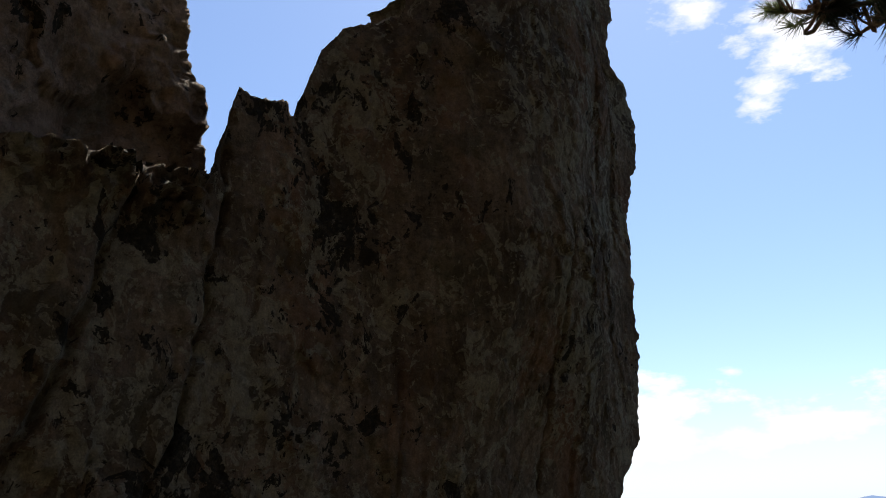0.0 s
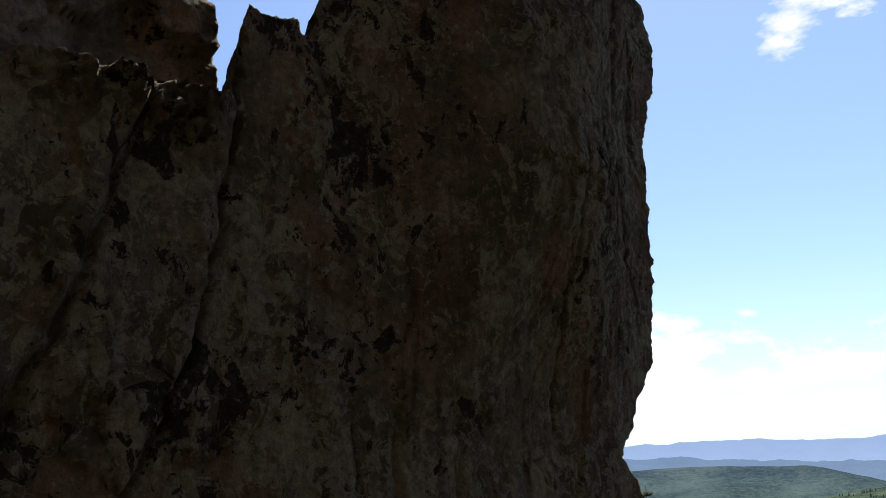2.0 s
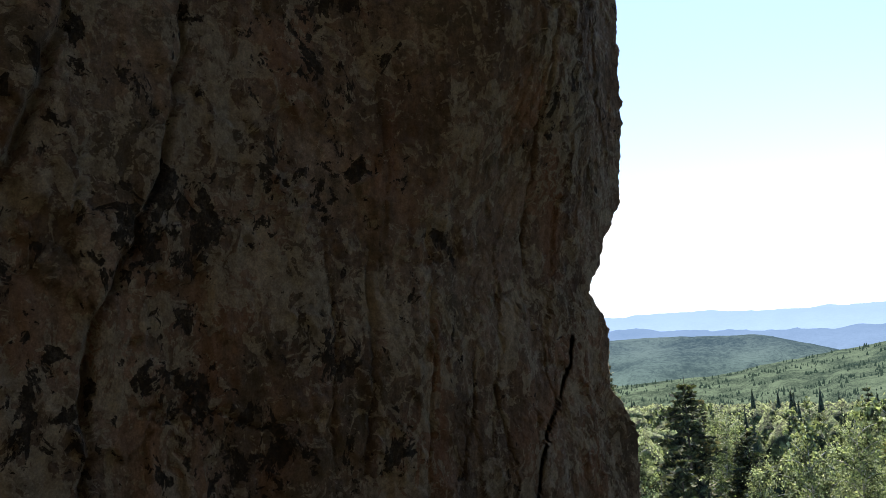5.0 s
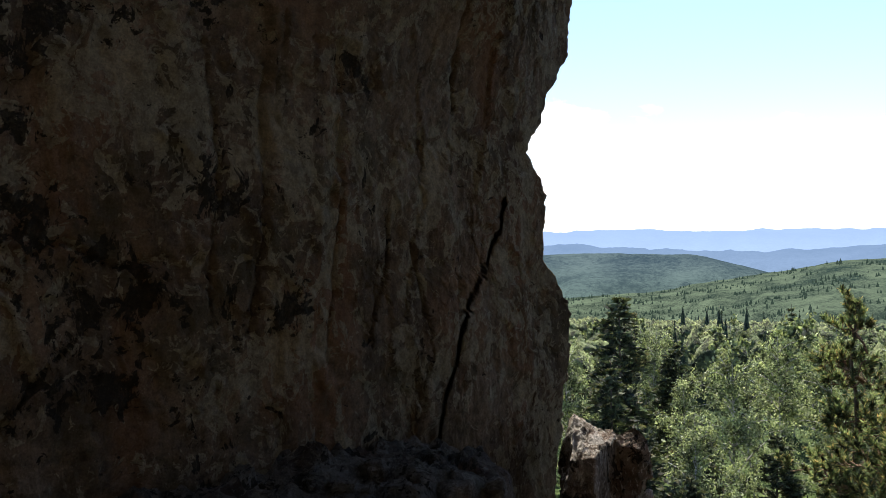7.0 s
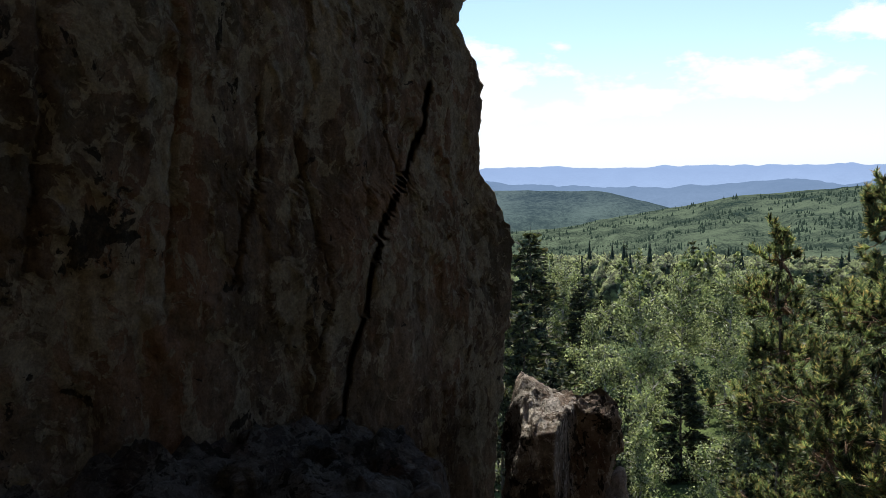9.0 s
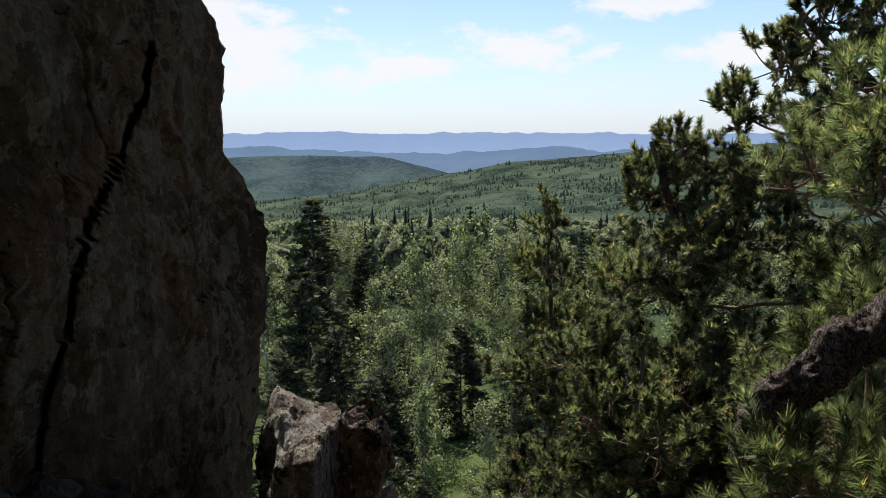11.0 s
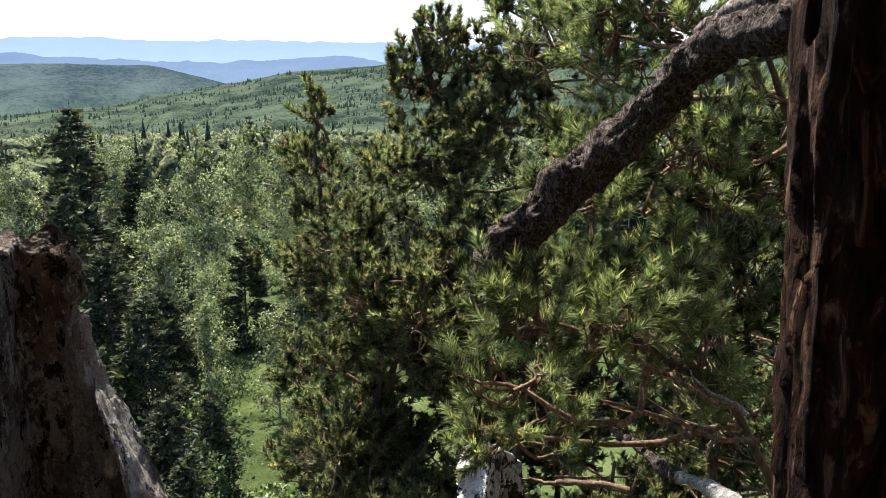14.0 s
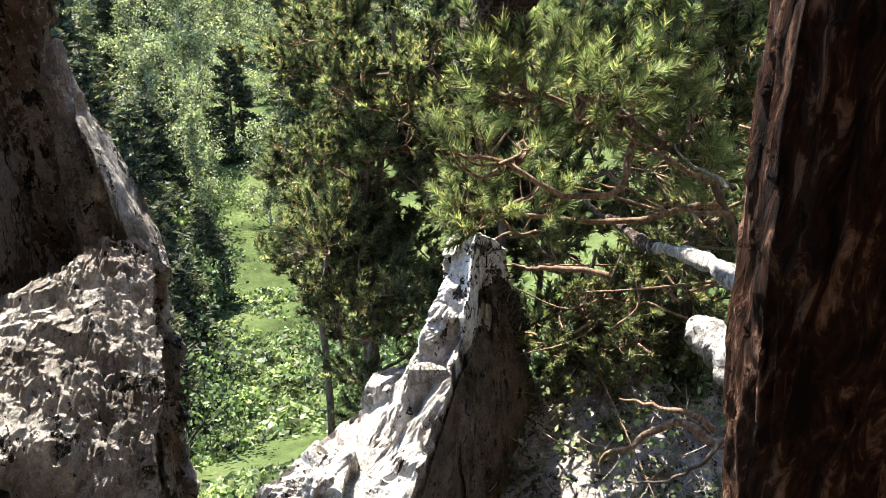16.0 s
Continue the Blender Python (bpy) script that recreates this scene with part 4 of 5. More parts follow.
thing("bedrock", rock_loft("bedrock", ((-9, -1.2, 1.6, 3.2, 3.6, 42), (-3.5, -1.0, 2.0, 2.6, 2.6, 42), (-2.0, -0.9, 2.0, 2.0, 2.0, 42)),
      ROCK, 41.0, 60, 40, 0.2, 0.03, 0.6, 0.1), "broad dark bedrock under the cliff foot", "rock")

# trees --------------------------------------------------------------------


def build_trunk():
    """The old pine close by: trunk, torn limb and dead stubs."""
    tree = thing("old_pine", None, "old pine with flaking red bark and a broken grey limb", "pine tree")
    axis = bend(((2.02, 2.22, -6.5), (1.97, 2.29, -2.8), (1.92, 2.36, -1.97), (1.885, 2.42, -1.5), (1.865, 2.45, -1.0), (1.85, 2.48, -0.5), (1.84, 2.50, 0.0), (1.87, 2.47, 1.2), (1.95, 2.4, 4.5)), 420)
    sides, v = 110, []
    for i, p in enumerate(axis):
        z = p[2]
        r = float(np.interp(z, (-6.5, -2.8, -2.0, -1.2, -0.3, 1.2, 4.5), (0.32, 0.225, 0.205, 0.182, 0.165, 0.15, 0.10)))
        for k in range(sides):
            a = 2 * math.pi * k / sides
            q = Vector((math.cos(a) * 3.0, math.sin(a) * 3.0, z * 0.9))
            plate = abs(rough(q, 2.2, 4, 0.8)) ** 0.6
            flake = noise.cell(Vector((math.cos(a) * 6 + 0.4 * rough(q, 3, 3), math.sin(a) * 6, z * 7 + 0.8 * rough(q, 2, 3))))
            rr = r - 0.012 + 0.018 * plate + 0.05 * r * rough(Vector((q.x * 0.5, q.y * 0.5, q.z * 0.3)), 1, 2) + 0.004 * rough(Vector((q.x * 2, q.y * 2, q.z * 1.2)), 9, 3) + 0.007 * flake
            v.append((p[0] + rr * math.cos(a), p[1] + rr * math.sin(a), z))
    part("trunk", mesh_from("trunk", v, grid_faces(len(axis), sides, True), BARK), tree)

    def limb(name, pts, radii, mat, label, sides=26, n=90, knots=0.25, seed=0.0):
        line = bend(pts, n)
        rad = np.interp(np.linspace(0, 1, n), np.linspace(0, 1, len(radii)), radii)
        vv, f = tube(line, rad, sides)
        vv = vv.reshape(n, sides, 3)
        for i in range(n):
            for k in range(sides):
                p = vv[i, k]
                d = p - line[i]
                g = rough((p[0] * 1.0 + seed, p[1], p[2]), 7, 4, 0.8) * knots + 0.10 * rough(p, 40, 4, 0.6) + 0.12 * (noise.cell(Vector(p) * 38 + Vector((seed, 0, 0))) - 0.5) + 0.07 * rough((k * 0.5, i * 0.05, seed), 1.0, 3)
                vv[i, k] = line[i] + d * (1 + g)
        vv = vv.reshape(-1, 3)
        vv = np.vstack([vv, line[-1] + (line[-1] - line[-2]) * 2.0])
        cap = np.array([((n - 1) * sides + k, (n - 1) * sides + (k + 1) % sides, len(vv) - 1, len(vv) - 1) for k in range(sides)])
        me = bpy.data.meshes.new(name)
        me.from_pydata(vv.tolist(), [], [tuple(q) for q in f] + [tuple(q[:3]) for q in cap])
        me.polygons.foreach_set("use_smooth", np.full(len(me.polygons), True))
        me.materials.append(mat)
        me.update()
        return part(name, me, tree, label)

    limb("broken_limb", ((1.98, 2.5, -0.56), (2.26, 2.86, -0.60), (2.47, 3.12, -0.645), (2.59, 3.31, -0.70), (2.68, 3.55, -0.90), (2.70, 3.76, -1.06), (2.67, 3.98, -1.27), (2.645, 4.09, -1.44), (2.625, 4.16, -1.58)),
         (0.05, 0.052, 0.055, 0.06, 0.068, 0.080, 0.096, 0.096, 0.066), GREY_BARK, "thick crooked limb with grey scaly bark", 40, 170, 0.45, 1.0)
    limb("torn_strip", ((1.98, 2.5, -0.50), (2.26, 2.87, -0.545), (2.46, 3.12, -0.585), (2.56, 3.29, -0.635), (2.64, 3.45, -0.76)), (0.030, 0.030, 0.026, 0.018, 0.006), TORN_WOOD, "split bleached wood along the limb", 18, 70, 0.7, 4.0)
    limb("splinter", ((1.98, 2.47, -0.52), (2.24, 2.81, -0.575), (2.42, 3.03, -0.625), (2.56, 3.22, -0.665), (2.62, 3.36, -0.74)), (0.02, 0.018, 0.014, 0.011, 0.004), TORN_WOOD, "bleached splinter on the limb", 12, 60, 0.6, 6.0)
    limb("splinter", ((1.98, 2.45, -0.58), (2.2, 2.74, -0.625), (2.36, 2.93, -0.67), (2.5, 3.12, -0.71)), (0.014, 0.013, 0.010, 0.003), TORN_WOOD, "bleached splinter on the limb", 12, 60, 0.6, 7.5)
    limb("dead_stub", ((2.06, 2.58, -1.85), (2.237, 2.768, -1.936), (2.325, 2.876, -1.978), (2.375, 2.945, -1.99)), (0.062, 0.056, 0.048, 0.026), DEADWOOD, "thick bleached dead branch stub", 30, 80, 0.9, 9.0)
    limb("dead_branch", ((2.44, 2.82, -1.85), (2.56, 2.95, -1.93), (2.685, 3.096, -1.976), (2.941, 3.363, -2.117), (3.154, 3.62, -2.266)), (0.032, 0.03, 0.026, 0.021, 0.02), DEADWOOD, "white barkless stretch of the dead branch", 18, 70, 0.6, 11.0)
    limb("branch_tip", ((3.13, 3.59, -2.25), (3.279, 3.783, -2.326), (3.428, 4.015, -2.368), (3.535, 4.202, -2.418), (3.60, 4.38, -2.40)), (0.026, 0.025, 0.02, 0.014, 0.008), GREY_BARK, "grey barked tip of the dead branch", 14, 60, 0.5, 13.0)
    return tree


build_trunk()


def pine_cluster(rng, needles, twigs, center, radii, brushes, count, needle, width, sprout, sub=0.004):
    """One foliage mass: crooked branchlets that fork towards its rim, each fork ending in a dense brush of needles."""
    c, rad = np.asarray(center, float), np.asarray(radii, float)
    arms = max(3, brushes // 6)
    d = unit(rng.normal(size=(arms, 3)) + np.array([0, 0, 0.2]))
    bases, axes = [], []
    for way_out in d:
        tip = c + way_out * rad * rng.uniform(0.6, 1.0)
        start = c + rng.normal(scale=0.12, size=3) * rad
        ln = np.linalg.norm(tip - start)
        line = bend((start, start * 0.6 + tip * 0.4 - np.array([0, 0, 0.12 * ln]) + rng.normal(scale=0.09, size=3) * ln, start * 0.25 + tip * 0.75 + rng.normal(scale=0.07, size=3) * ln, tip), 10)
        twigs.add(*tube(line, np.linspace(sub * 2.4, sub, 10), 5))
        bases.append(tip)
        axes.append(unit(line[-1] - line[-3]) + np.array([0, 0, 0.5]))
        for _ in range(5):
            p = line[rng.integers(3, 10)]
            a = unit(unit(tip - start) * 0.6 + np.array([0, 0, 0.55]) + rng.normal(scale=0.6, size=3))
            q = p + a * rng.uniform(0.5, 1.4) * sprout + np.array([0, 0, 0.2 * sprout])
            twigs.add(*tube(bend((p, (p + q) / 2 - np.array([0, 0, 0.15 * sprout]), q), 4), np.linspace(sub * 1.2, sub * 0.7, 4), 4))
            bases.append(q)
            axes.append(a + np.array([0, 0, 0.45]))
    n = len(bases)
    size = rng.uniform(0.65, 1.3, n)
    ax = unit(np.array(axes))
    needles.add(*needle_tufts(rng, np.array(bases) - ax * 0.25 * sprout, ax, size * sprout, count, needle, width, 14.0))


def pine(label, stems, clusters, seed, brushes=90, count=84, needle=0.062, width=0.0075, sprout=0.13, mat=None, dead=0):
    """A pine with bent stems, limbs to each foliage mass, and needles."""
    rng = np.random.default_rng(seed)
    tree = thing("pine_tree", None, label, "pine tree", "pines below the ledge")
    lines = []
    for pts, r0, r1 in stems:
        line = bend(pts, 40)
        line = line + np.array([[rough(p * 1.5, 1, 3) * 0.05 for p in (q, q + 3, q + 9)] for q in line])
        lines.append(line)
        v, f = tube(line, np.linspace(r0, r1, 40) * (1 + 0.06 * rng.normal(size=40)), 12)
        part("trunk", mesh_from("trunk", v, f, DARK_BARK), tree)
    wood, needles, twigs = Heap(), Heap(), Heap()
    every = np.concatenate(lines)
    for c in clusters:
        c = np.asarray(c, float)
        low = every[(every[:, 2] < c[2] + 0.1)]
        low = low if len(low) else every
        start = low[np.argmin(np.linalg.norm(low - c[:3], axis=1) + 0.5 * np.abs(low[:, 2] - c[2] + 0.3))]
        mid = (start + c[:3]) / 2 + rng.normal(scale=0.08, size=3) - np.array([0, 0, 0.08])
        line = bend((start, mid, c[:3], c[:3] + (c[:3] - mid) * (0.5 if c[3] > 0.16 else 0.1)), 14)
        line = line + np.array([[rough(p * 4, 1, 3) * 0.04 for p in (q, q + 3, q + 9)] for q in line])
        wood.add(*tube(line, np.linspace(0.018, 0.006, 14) * min(1.0, c[3] / 0.25), 6))
        vol = max(0.2, float(np.prod(c[3:6]) ** (1 / 3) / 0.5) ** 1.6)
        pine_cluster(rng, needles, twigs, c[:3], c[3:6], int(brushes * vol), count, needle, width, sprout)
        for _ in range(dead):
            a = c[:3] + rng.normal(scale=0.5, size=3) * c[3:6]
            b = a + rng.normal(scale=0.45, size=3) * np.array([1, 1, 0.5])
            twigs.add(*tube(bend((a, (a + b) / 2 + rng.normal(scale=0.06, size=3), b), 8), np.linspace(0.012, 0.004, 8), 5))
    tagged(part("limb", wood.mesh("limb", TWIG), tree), kind="stuff")
    tagged(part("twig", twigs.mesh("twig", TWIG), tree), kind="stuff")
    tagged(part("foliage", needles.mesh("foliage", mat or NEEDLES, False), tree), kind="stuff")
    return tree


def scatter(seed, n, a, b, deep, z0, z1, s0, s1):
    """Foliage masses spread along a stretch of the slope."""
    r = np.random.default_rng(seed)
    out = []
    for i in range(n):
        k, s = (i + r.uniform()) / n, r.uniform(s0, s1)
        off = r.uniform(-deep, deep)
        out.append((a[0] + (b[0] - a[0]) * k + off * 0.55, a[1] + (b[1] - a[1]) * k + off * 0.83, r.uniform(z1, z0), s, s, s * 0.75))
    return tuple(out)


# the spreading pine whose stems stand against the sky
pine("spreading dark green pine with several twisted stems", (
    (((7.6, 6.4, -6.0), (7.8, 6.5, -3.0), (7.9, 6.4, -0.6), (7.5, 6.6, 0.8), (7.1, 6.9, 2.0)), 0.08, 0.02),
    (((7.9, 6.4, -1.6), (8.2, 6.2, -0.3), (8.1, 6.0, 0.9), (7.8, 5.9, 2.3)), 0.055, 0.018),
    (((7.85, 6.4, -0.9), (7.7, 6.4, 0.1), (7.75, 6.15, 0.9), (7.6, 6.0, 1.9)), 0.045, 0.012),
    (((7.9, 6.4, -1.2), (7.4, 6.9, -0.4), (6.9, 7.4, 0.3), (6.6, 7.7, 0.9)), 0.07, 0.02)), (
    (6.72, 7.8, 0.18, 0.42, 0.42, 0.34), (6.35, 8.0, -0.25, 0.34, 0.4, 0.3), (6.95, 7.4, 0.9, 0.42, 0.42, 0.32), (7.0, 7.0, 1.7, 0.5, 0.5, 0.4),
    (7.6, 6.5, 1.3, 0.34, 0.34, 0.25), (8.0, 6.0, 1.9, 0.6, 0.6, 0.45), (8.3, 5.5, 0.9, 0.6, 0.6, 0.4), (6.95, 7.1, 0.15, 0.42, 0.42, 0.33),
    (6.3, 7.6, -0.95, 0.55, 0.5, 0.4), (6.7, 6.9, -0.7, 0.55, 0.55, 0.4), (7.2, 7.6, -0.35, 0.42, 0.42, 0.34), (8.6, 5.6, -0.2, 0.6, 0.6, 0.4),
    (7.6, 6.2, 1.0, 0.34, 0.34, 0.26), (7.9, 6.0, 0.45, 0.34, 0.34, 0.26), (8.1, 5.8, 0.95, 0.4, 0.4, 0.3), (7.7, 6.3, 0.15, 0.34, 0.34, 0.26), (8.0, 5.9, -0.35, 0.45, 0.45, 0.35), (7.83, 6.0, 0.75, 0.4, 0.4, 0.3), (7.35, 6.75, 0.9, 0.36, 0.36, 0.26), (7.55, 6.4, 0.75, 0.3, 0.3, 0.24), (7.9, 6.1, 1.15, 0.4, 0.4, 0.3), (8.25, 5.6, 0.35, 0.4, 0.4, 0.3), (7.16, 7.04, 0.5, 0.34, 0.34, 0.25), (7.95, 5.95, 0.15, 0.4, 0.4, 0.3), (7.4, 6.8, -0.45, 0.4, 0.4, 0.25),
    (6.8, 7.5, 0.55, 0.34, 0.34, 0.28), (7.05, 7.1, 1.05, 0.36, 0.36, 0.28), (7.6, 6.35, 0.35, 0.24, 0.24, 0.18), (6.6, 7.3, -0.3, 0.4, 0.4, 0.3)), 5, 165, 78, 0.066, 0.0125, 0.095)
# the same thicket lower down
pine("bushy pine with dense tufts of green needles", (
    (((5.9, 7.4, -7.0), (5.8, 7.5, -3.5), (5.6, 7.9, -1.5), (5.4, 8.1, -0.5)), 0.10, 0.02),), (
    (5.42, 8.05, -0.98, 0.38, 0.4, 0.32), (5.68, 7.9, -0.58, 0.32, 0.32, 0.26), (5.95, 7.9, -0.75, 0.32, 0.32, 0.26), (5.9, 7.5, -1.4, 0.8, 0.7, 0.5), (5.2, 7.7, -1.7, 0.7, 0.7, 0.5),
    (6.4, 6.6, -1.7, 0.8, 0.8, 0.5), (5.4, 7.0, -2.4, 0.8, 0.8, 0.5), (4.7, 7.3, -2.5, 0.6, 0.7, 0.5), (6.2, 6.1, -2.7, 0.8, 0.8, 0.5),
    (7.2, 5.6, -2.0, 0.8, 0.8, 0.6), (5.0, 6.3, -3.2, 0.8, 0.8, 0.5), (6.0, 5.3, -3.6, 0.8, 0.8, 0.5)), 6, 165, 78, 0.066, 0.0125, 0.095)
pine("slender young pine with a pale green top", (
    (((4.75, 8.7, -9.0), (4.70, 8.65, -4.0), (4.62, 8.55, -1.2)), 0.05, 0.012),), (
    (4.62, 8.55, -1.3, 0.18, 0.18, 0.22), (4.65, 8.6, -1.75, 0.32, 0.32, 0.25), (4.7, 8.6, -2.2, 0.42, 0.42, 0.28), (4.5, 8.7, -2.7, 0.5, 0.5, 0.3),
    (4.85, 8.5, -3.2, 0.55, 0.55, 0.3), (4.6, 8.6, -3.8, 0.6, 0.6, 0.35), (4.7, 8.5, -4.6, 0.7, 0.6, 0.4)), 8, 165, 78, 0.06, 0.0125, 0.095)
pine("young pine with upright shoots", (
    (((4.1, 6.7, -8.0), (4.05, 6.8, -4.0), (4.05, 6.95, -2.0)), 0.07, 0.012),), (
    (4.06, 7.0, -2.1, 0.22, 0.22, 0.28), (4.0, 6.2, -2.5, 0.25, 0.3, 0.35), (4.2, 6.6, -2.9, 0.5, 0.5, 0.35), (3.9, 7.0, -3.5, 0.6, 0.6, 0.4),
    (4.5, 6.2, -3.9, 0.6, 0.6, 0.4), (4.3, 7.3, -4.5, 0.6, 0.6, 0.4), (4.0, 7.8, -4.3, 0.5, 0.5, 0.4), (4.9, 6.6, -4.7, 0.7, 0.6, 0.4)), 9, 165, 78, 0.06, 0.0125, 0.095)
pine("thick pine boughs filling the space behind the limb", (
    (((5.2, 4.4, -6.0), (5.0, 4.5, -3.0), (4.7, 4.5, -1.6), (4.5, 4.5, -0.9)), 0.04, 0.015),
    (((4.3, 5.6, -7.0), (4.4, 5.6, -4.5), (4.6, 5.9, -3.3), (4.7, 6.3, -2.8)), 0.06, 0.015)), (
    (4.14, 4.93, -1.35, 0.35, 0.35, 0.3), (4.4, 4.6, -1.25, 0.4, 0.4, 0.3), (4.6, 4.25, -1.45, 0.4, 0.4, 0.3), (4.35, 4.5, -1.9, 0.4, 0.4, 0.3), (4.6, 4.2, -2.0, 0.4, 0.4, 0.3),
    (4.95, 4.35, -1.15, 0.4, 0.4, 0.3), (4.35, 4.95, -2.2, 0.45, 0.45, 0.3), (4.7, 6.7, -3.0, 0.5, 0.5, 0.35), (4.9, 6.3, -3.4, 0.5, 0.5, 0.35), (5.2, 5.9, -3.4, 0.5, 0.5, 0.4)), 15, 165, 78, 0.066, 0.0125, 0.095)
pine("low spreading pine boughs above the meadow", (
    (((3.9, 6.4, -8.5), (3.8, 6.4, -5.0), (3.7, 6.3, -3.7)), 0.06, 0.015), (((4.6, 4.9, -7.0), (4.6, 4.9, -5.0), (4.7, 4.9, -3.9)), 0.05, 0.015)), (
    (3.43, 6.58, -3.5, 0.35, 0.35, 0.25), (3.65, 6.3, -3.75, 0.4, 0.4, 0.25), (3.8, 6.0, -3.95, 0.4, 0.4, 0.25), (3.4, 6.25, -4.05, 0.35, 0.35, 0.25), (4.05, 6.9, -3.7, 0.5, 0.5, 0.35), (3.85, 6.45, -4.8, 0.5, 0.5, 0.35), (3.9, 6.3, -5.7, 0.5, 0.5, 0.4), (3.85, 6.5, -6.6, 0.55, 0.55, 0.4),
    (4.55, 5.1, -4.1, 0.35, 0.35, 0.25), (4.85, 4.95, -3.8, 0.4, 0.4, 0.3), (5.0, 4.6, -3.95, 0.4, 0.4, 0.3), (4.8, 4.5, -4.35, 0.35, 0.35, 0.25), (5.4, 4.9, -3.4, 0.5, 0.5, 0.35)), 16, 130, 74, 0.055, 0.013, 0.13)
pine("scrubby pine thicket on the slope beside the old trunk", (
    (((5.9, 4.9, -6.5), (5.6, 4.9, -4.5), (5.3, 4.8, -3.2)), 0.05, 0.015), (((4.9, 5.9, -7.0), (4.9, 5.8, -4.8), (4.9, 5.7, -3.4)), 0.05, 0.015)), (
    (5.1, 6.1, -2.8, 0.5, 0.5, 0.35), (4.9, 5.8, -3.5, 0.45, 0.45, 0.3), (4.5, 5.5, -4.2, 0.45, 0.45, 0.3), (5.2, 5.4, -3.0, 0.45, 0.45, 0.35), (5.2, 5.1, -2.55, 0.45, 0.45, 0.35),
    (5.1, 4.9, -3.35, 0.4, 0.4, 0.3), (5.0, 4.65, -2.5, 0.4, 0.4, 0.35), (6.0, 5.1, -3.1, 0.5, 0.5, 0.4), (5.6, 4.5, -2.7, 0.5, 0.5, 0.4), (5.6, 4.45, -3.3, 0.45, 0.45, 0.3),
    (5.3, 4.2, -3.8, 0.4, 0.4, 0.25), (4.7, 4.95, -4.6, 0.4, 0.4, 0.2), (5.9, 5.2, -4.2, 0.5, 0.5, 0.3), (4.4, 4.2, -4.3, 0.35, 0.35, 0.2), (5.0, 4.1, -4.5, 0.4, 0.4, 0.2),
    (6.4, 4.9, -2.2, 0.6, 0.6, 0.4)), 17, 48, 70, 0.058, 0.0135, 0.13, None, 2)
pine("dense green pine boughs between the meadow and the spire", (
    (((4.0, 7.1, -8.5), (4.1, 6.9, -4.5), (4.3, 6.8, -2.0)), 0.06, 0.015), (((5.1, 6.4, -8.0), (5.0, 6.4, -4.5), (5.1, 6.4, -2.0)), 0.05, 0.015)),
    scatter(31, 30, (3.72, 7.05), (5.4, 6.1), 0.4, -2.1, -3.95, 0.26, 0.4), 18, 130, 74, 0.055, 0.0125, 0.12)
pine("low scrubby pine with bare twigs behind the spire", (
    (((4.5, 5.0, -7.5), (4.5, 5.0, -5.0), (4.5, 4.9, -3.2)), 0.04, 0.012), (((5.2, 4.4, -7.5), (5.1, 4.4, -5.0), (5.1, 4.4, -3.0)), 0.04, 0.012)),
    scatter(32, 18, (4.35, 5.2), (5.25, 4.15), 0.35, -2.9, -4.5, 0.16, 0.26), 19, 90, 74, 0.052, 0.011, 0.11, None, 3)
# near boughs in front of and beside the broken limb
pine("near pine bough with fresh bright needles and bare twigs", (
    (((4.6, 3.3, -6.0), (4.3, 3.5, -3.5), (3.7, 3.7, -2.2), (3.2, 3.9, -1.8)), 0.03, 0.012),
    (((4.6, 3.3, -4.0), (4.5, 3.6, -2.0), (4.2, 3.9, -0.9), (3.9, 4.1, -0.1)), 0.03, 0.01)), (
    (2.62, 3.85, -1.62, 0.20, 0.20, 0.15), (2.95, 3.85, -1.68, 0.22, 0.25, 0.15), (3.25, 3.95, -1.75, 0.25, 0.25, 0.18), (2.75, 4.1, -1.95, 0.25, 0.25, 0.14),
    (3.5, 3.8, -1.9, 0.25, 0.25, 0.18), (3.3, 4.2, -1.3, 0.25, 0.25, 0.22), (3.75, 4.0, -1.1, 0.25, 0.25, 0.25), (3.8, 4.2, -0.5, 0.22, 0.22, 0.28),
    (4.2, 3.8, -0.9, 0.3, 0.3, 0.3), (4.3, 3.5, -1.6, 0.3, 0.3, 0.3), (3.0, 4.3, -2.3, 0.3, 0.3, 0.16),
    (3.84, 4.70, -0.31, 0.2, 0.2, 0.36), (3.76, 4.5, -0.62, 0.26, 0.26, 0.3), (4.02, 5.1, -0.7, 0.3, 0.3, 0.3), (3.4, 4.0, -1.64, 0.28, 0.28, 0.2), (3.76, 4.8, -1.83, 0.3, 0.3, 0.25)), 12, 170, 130, 0.055, 0.0046, 0.11, NEEDLES_NEAR)
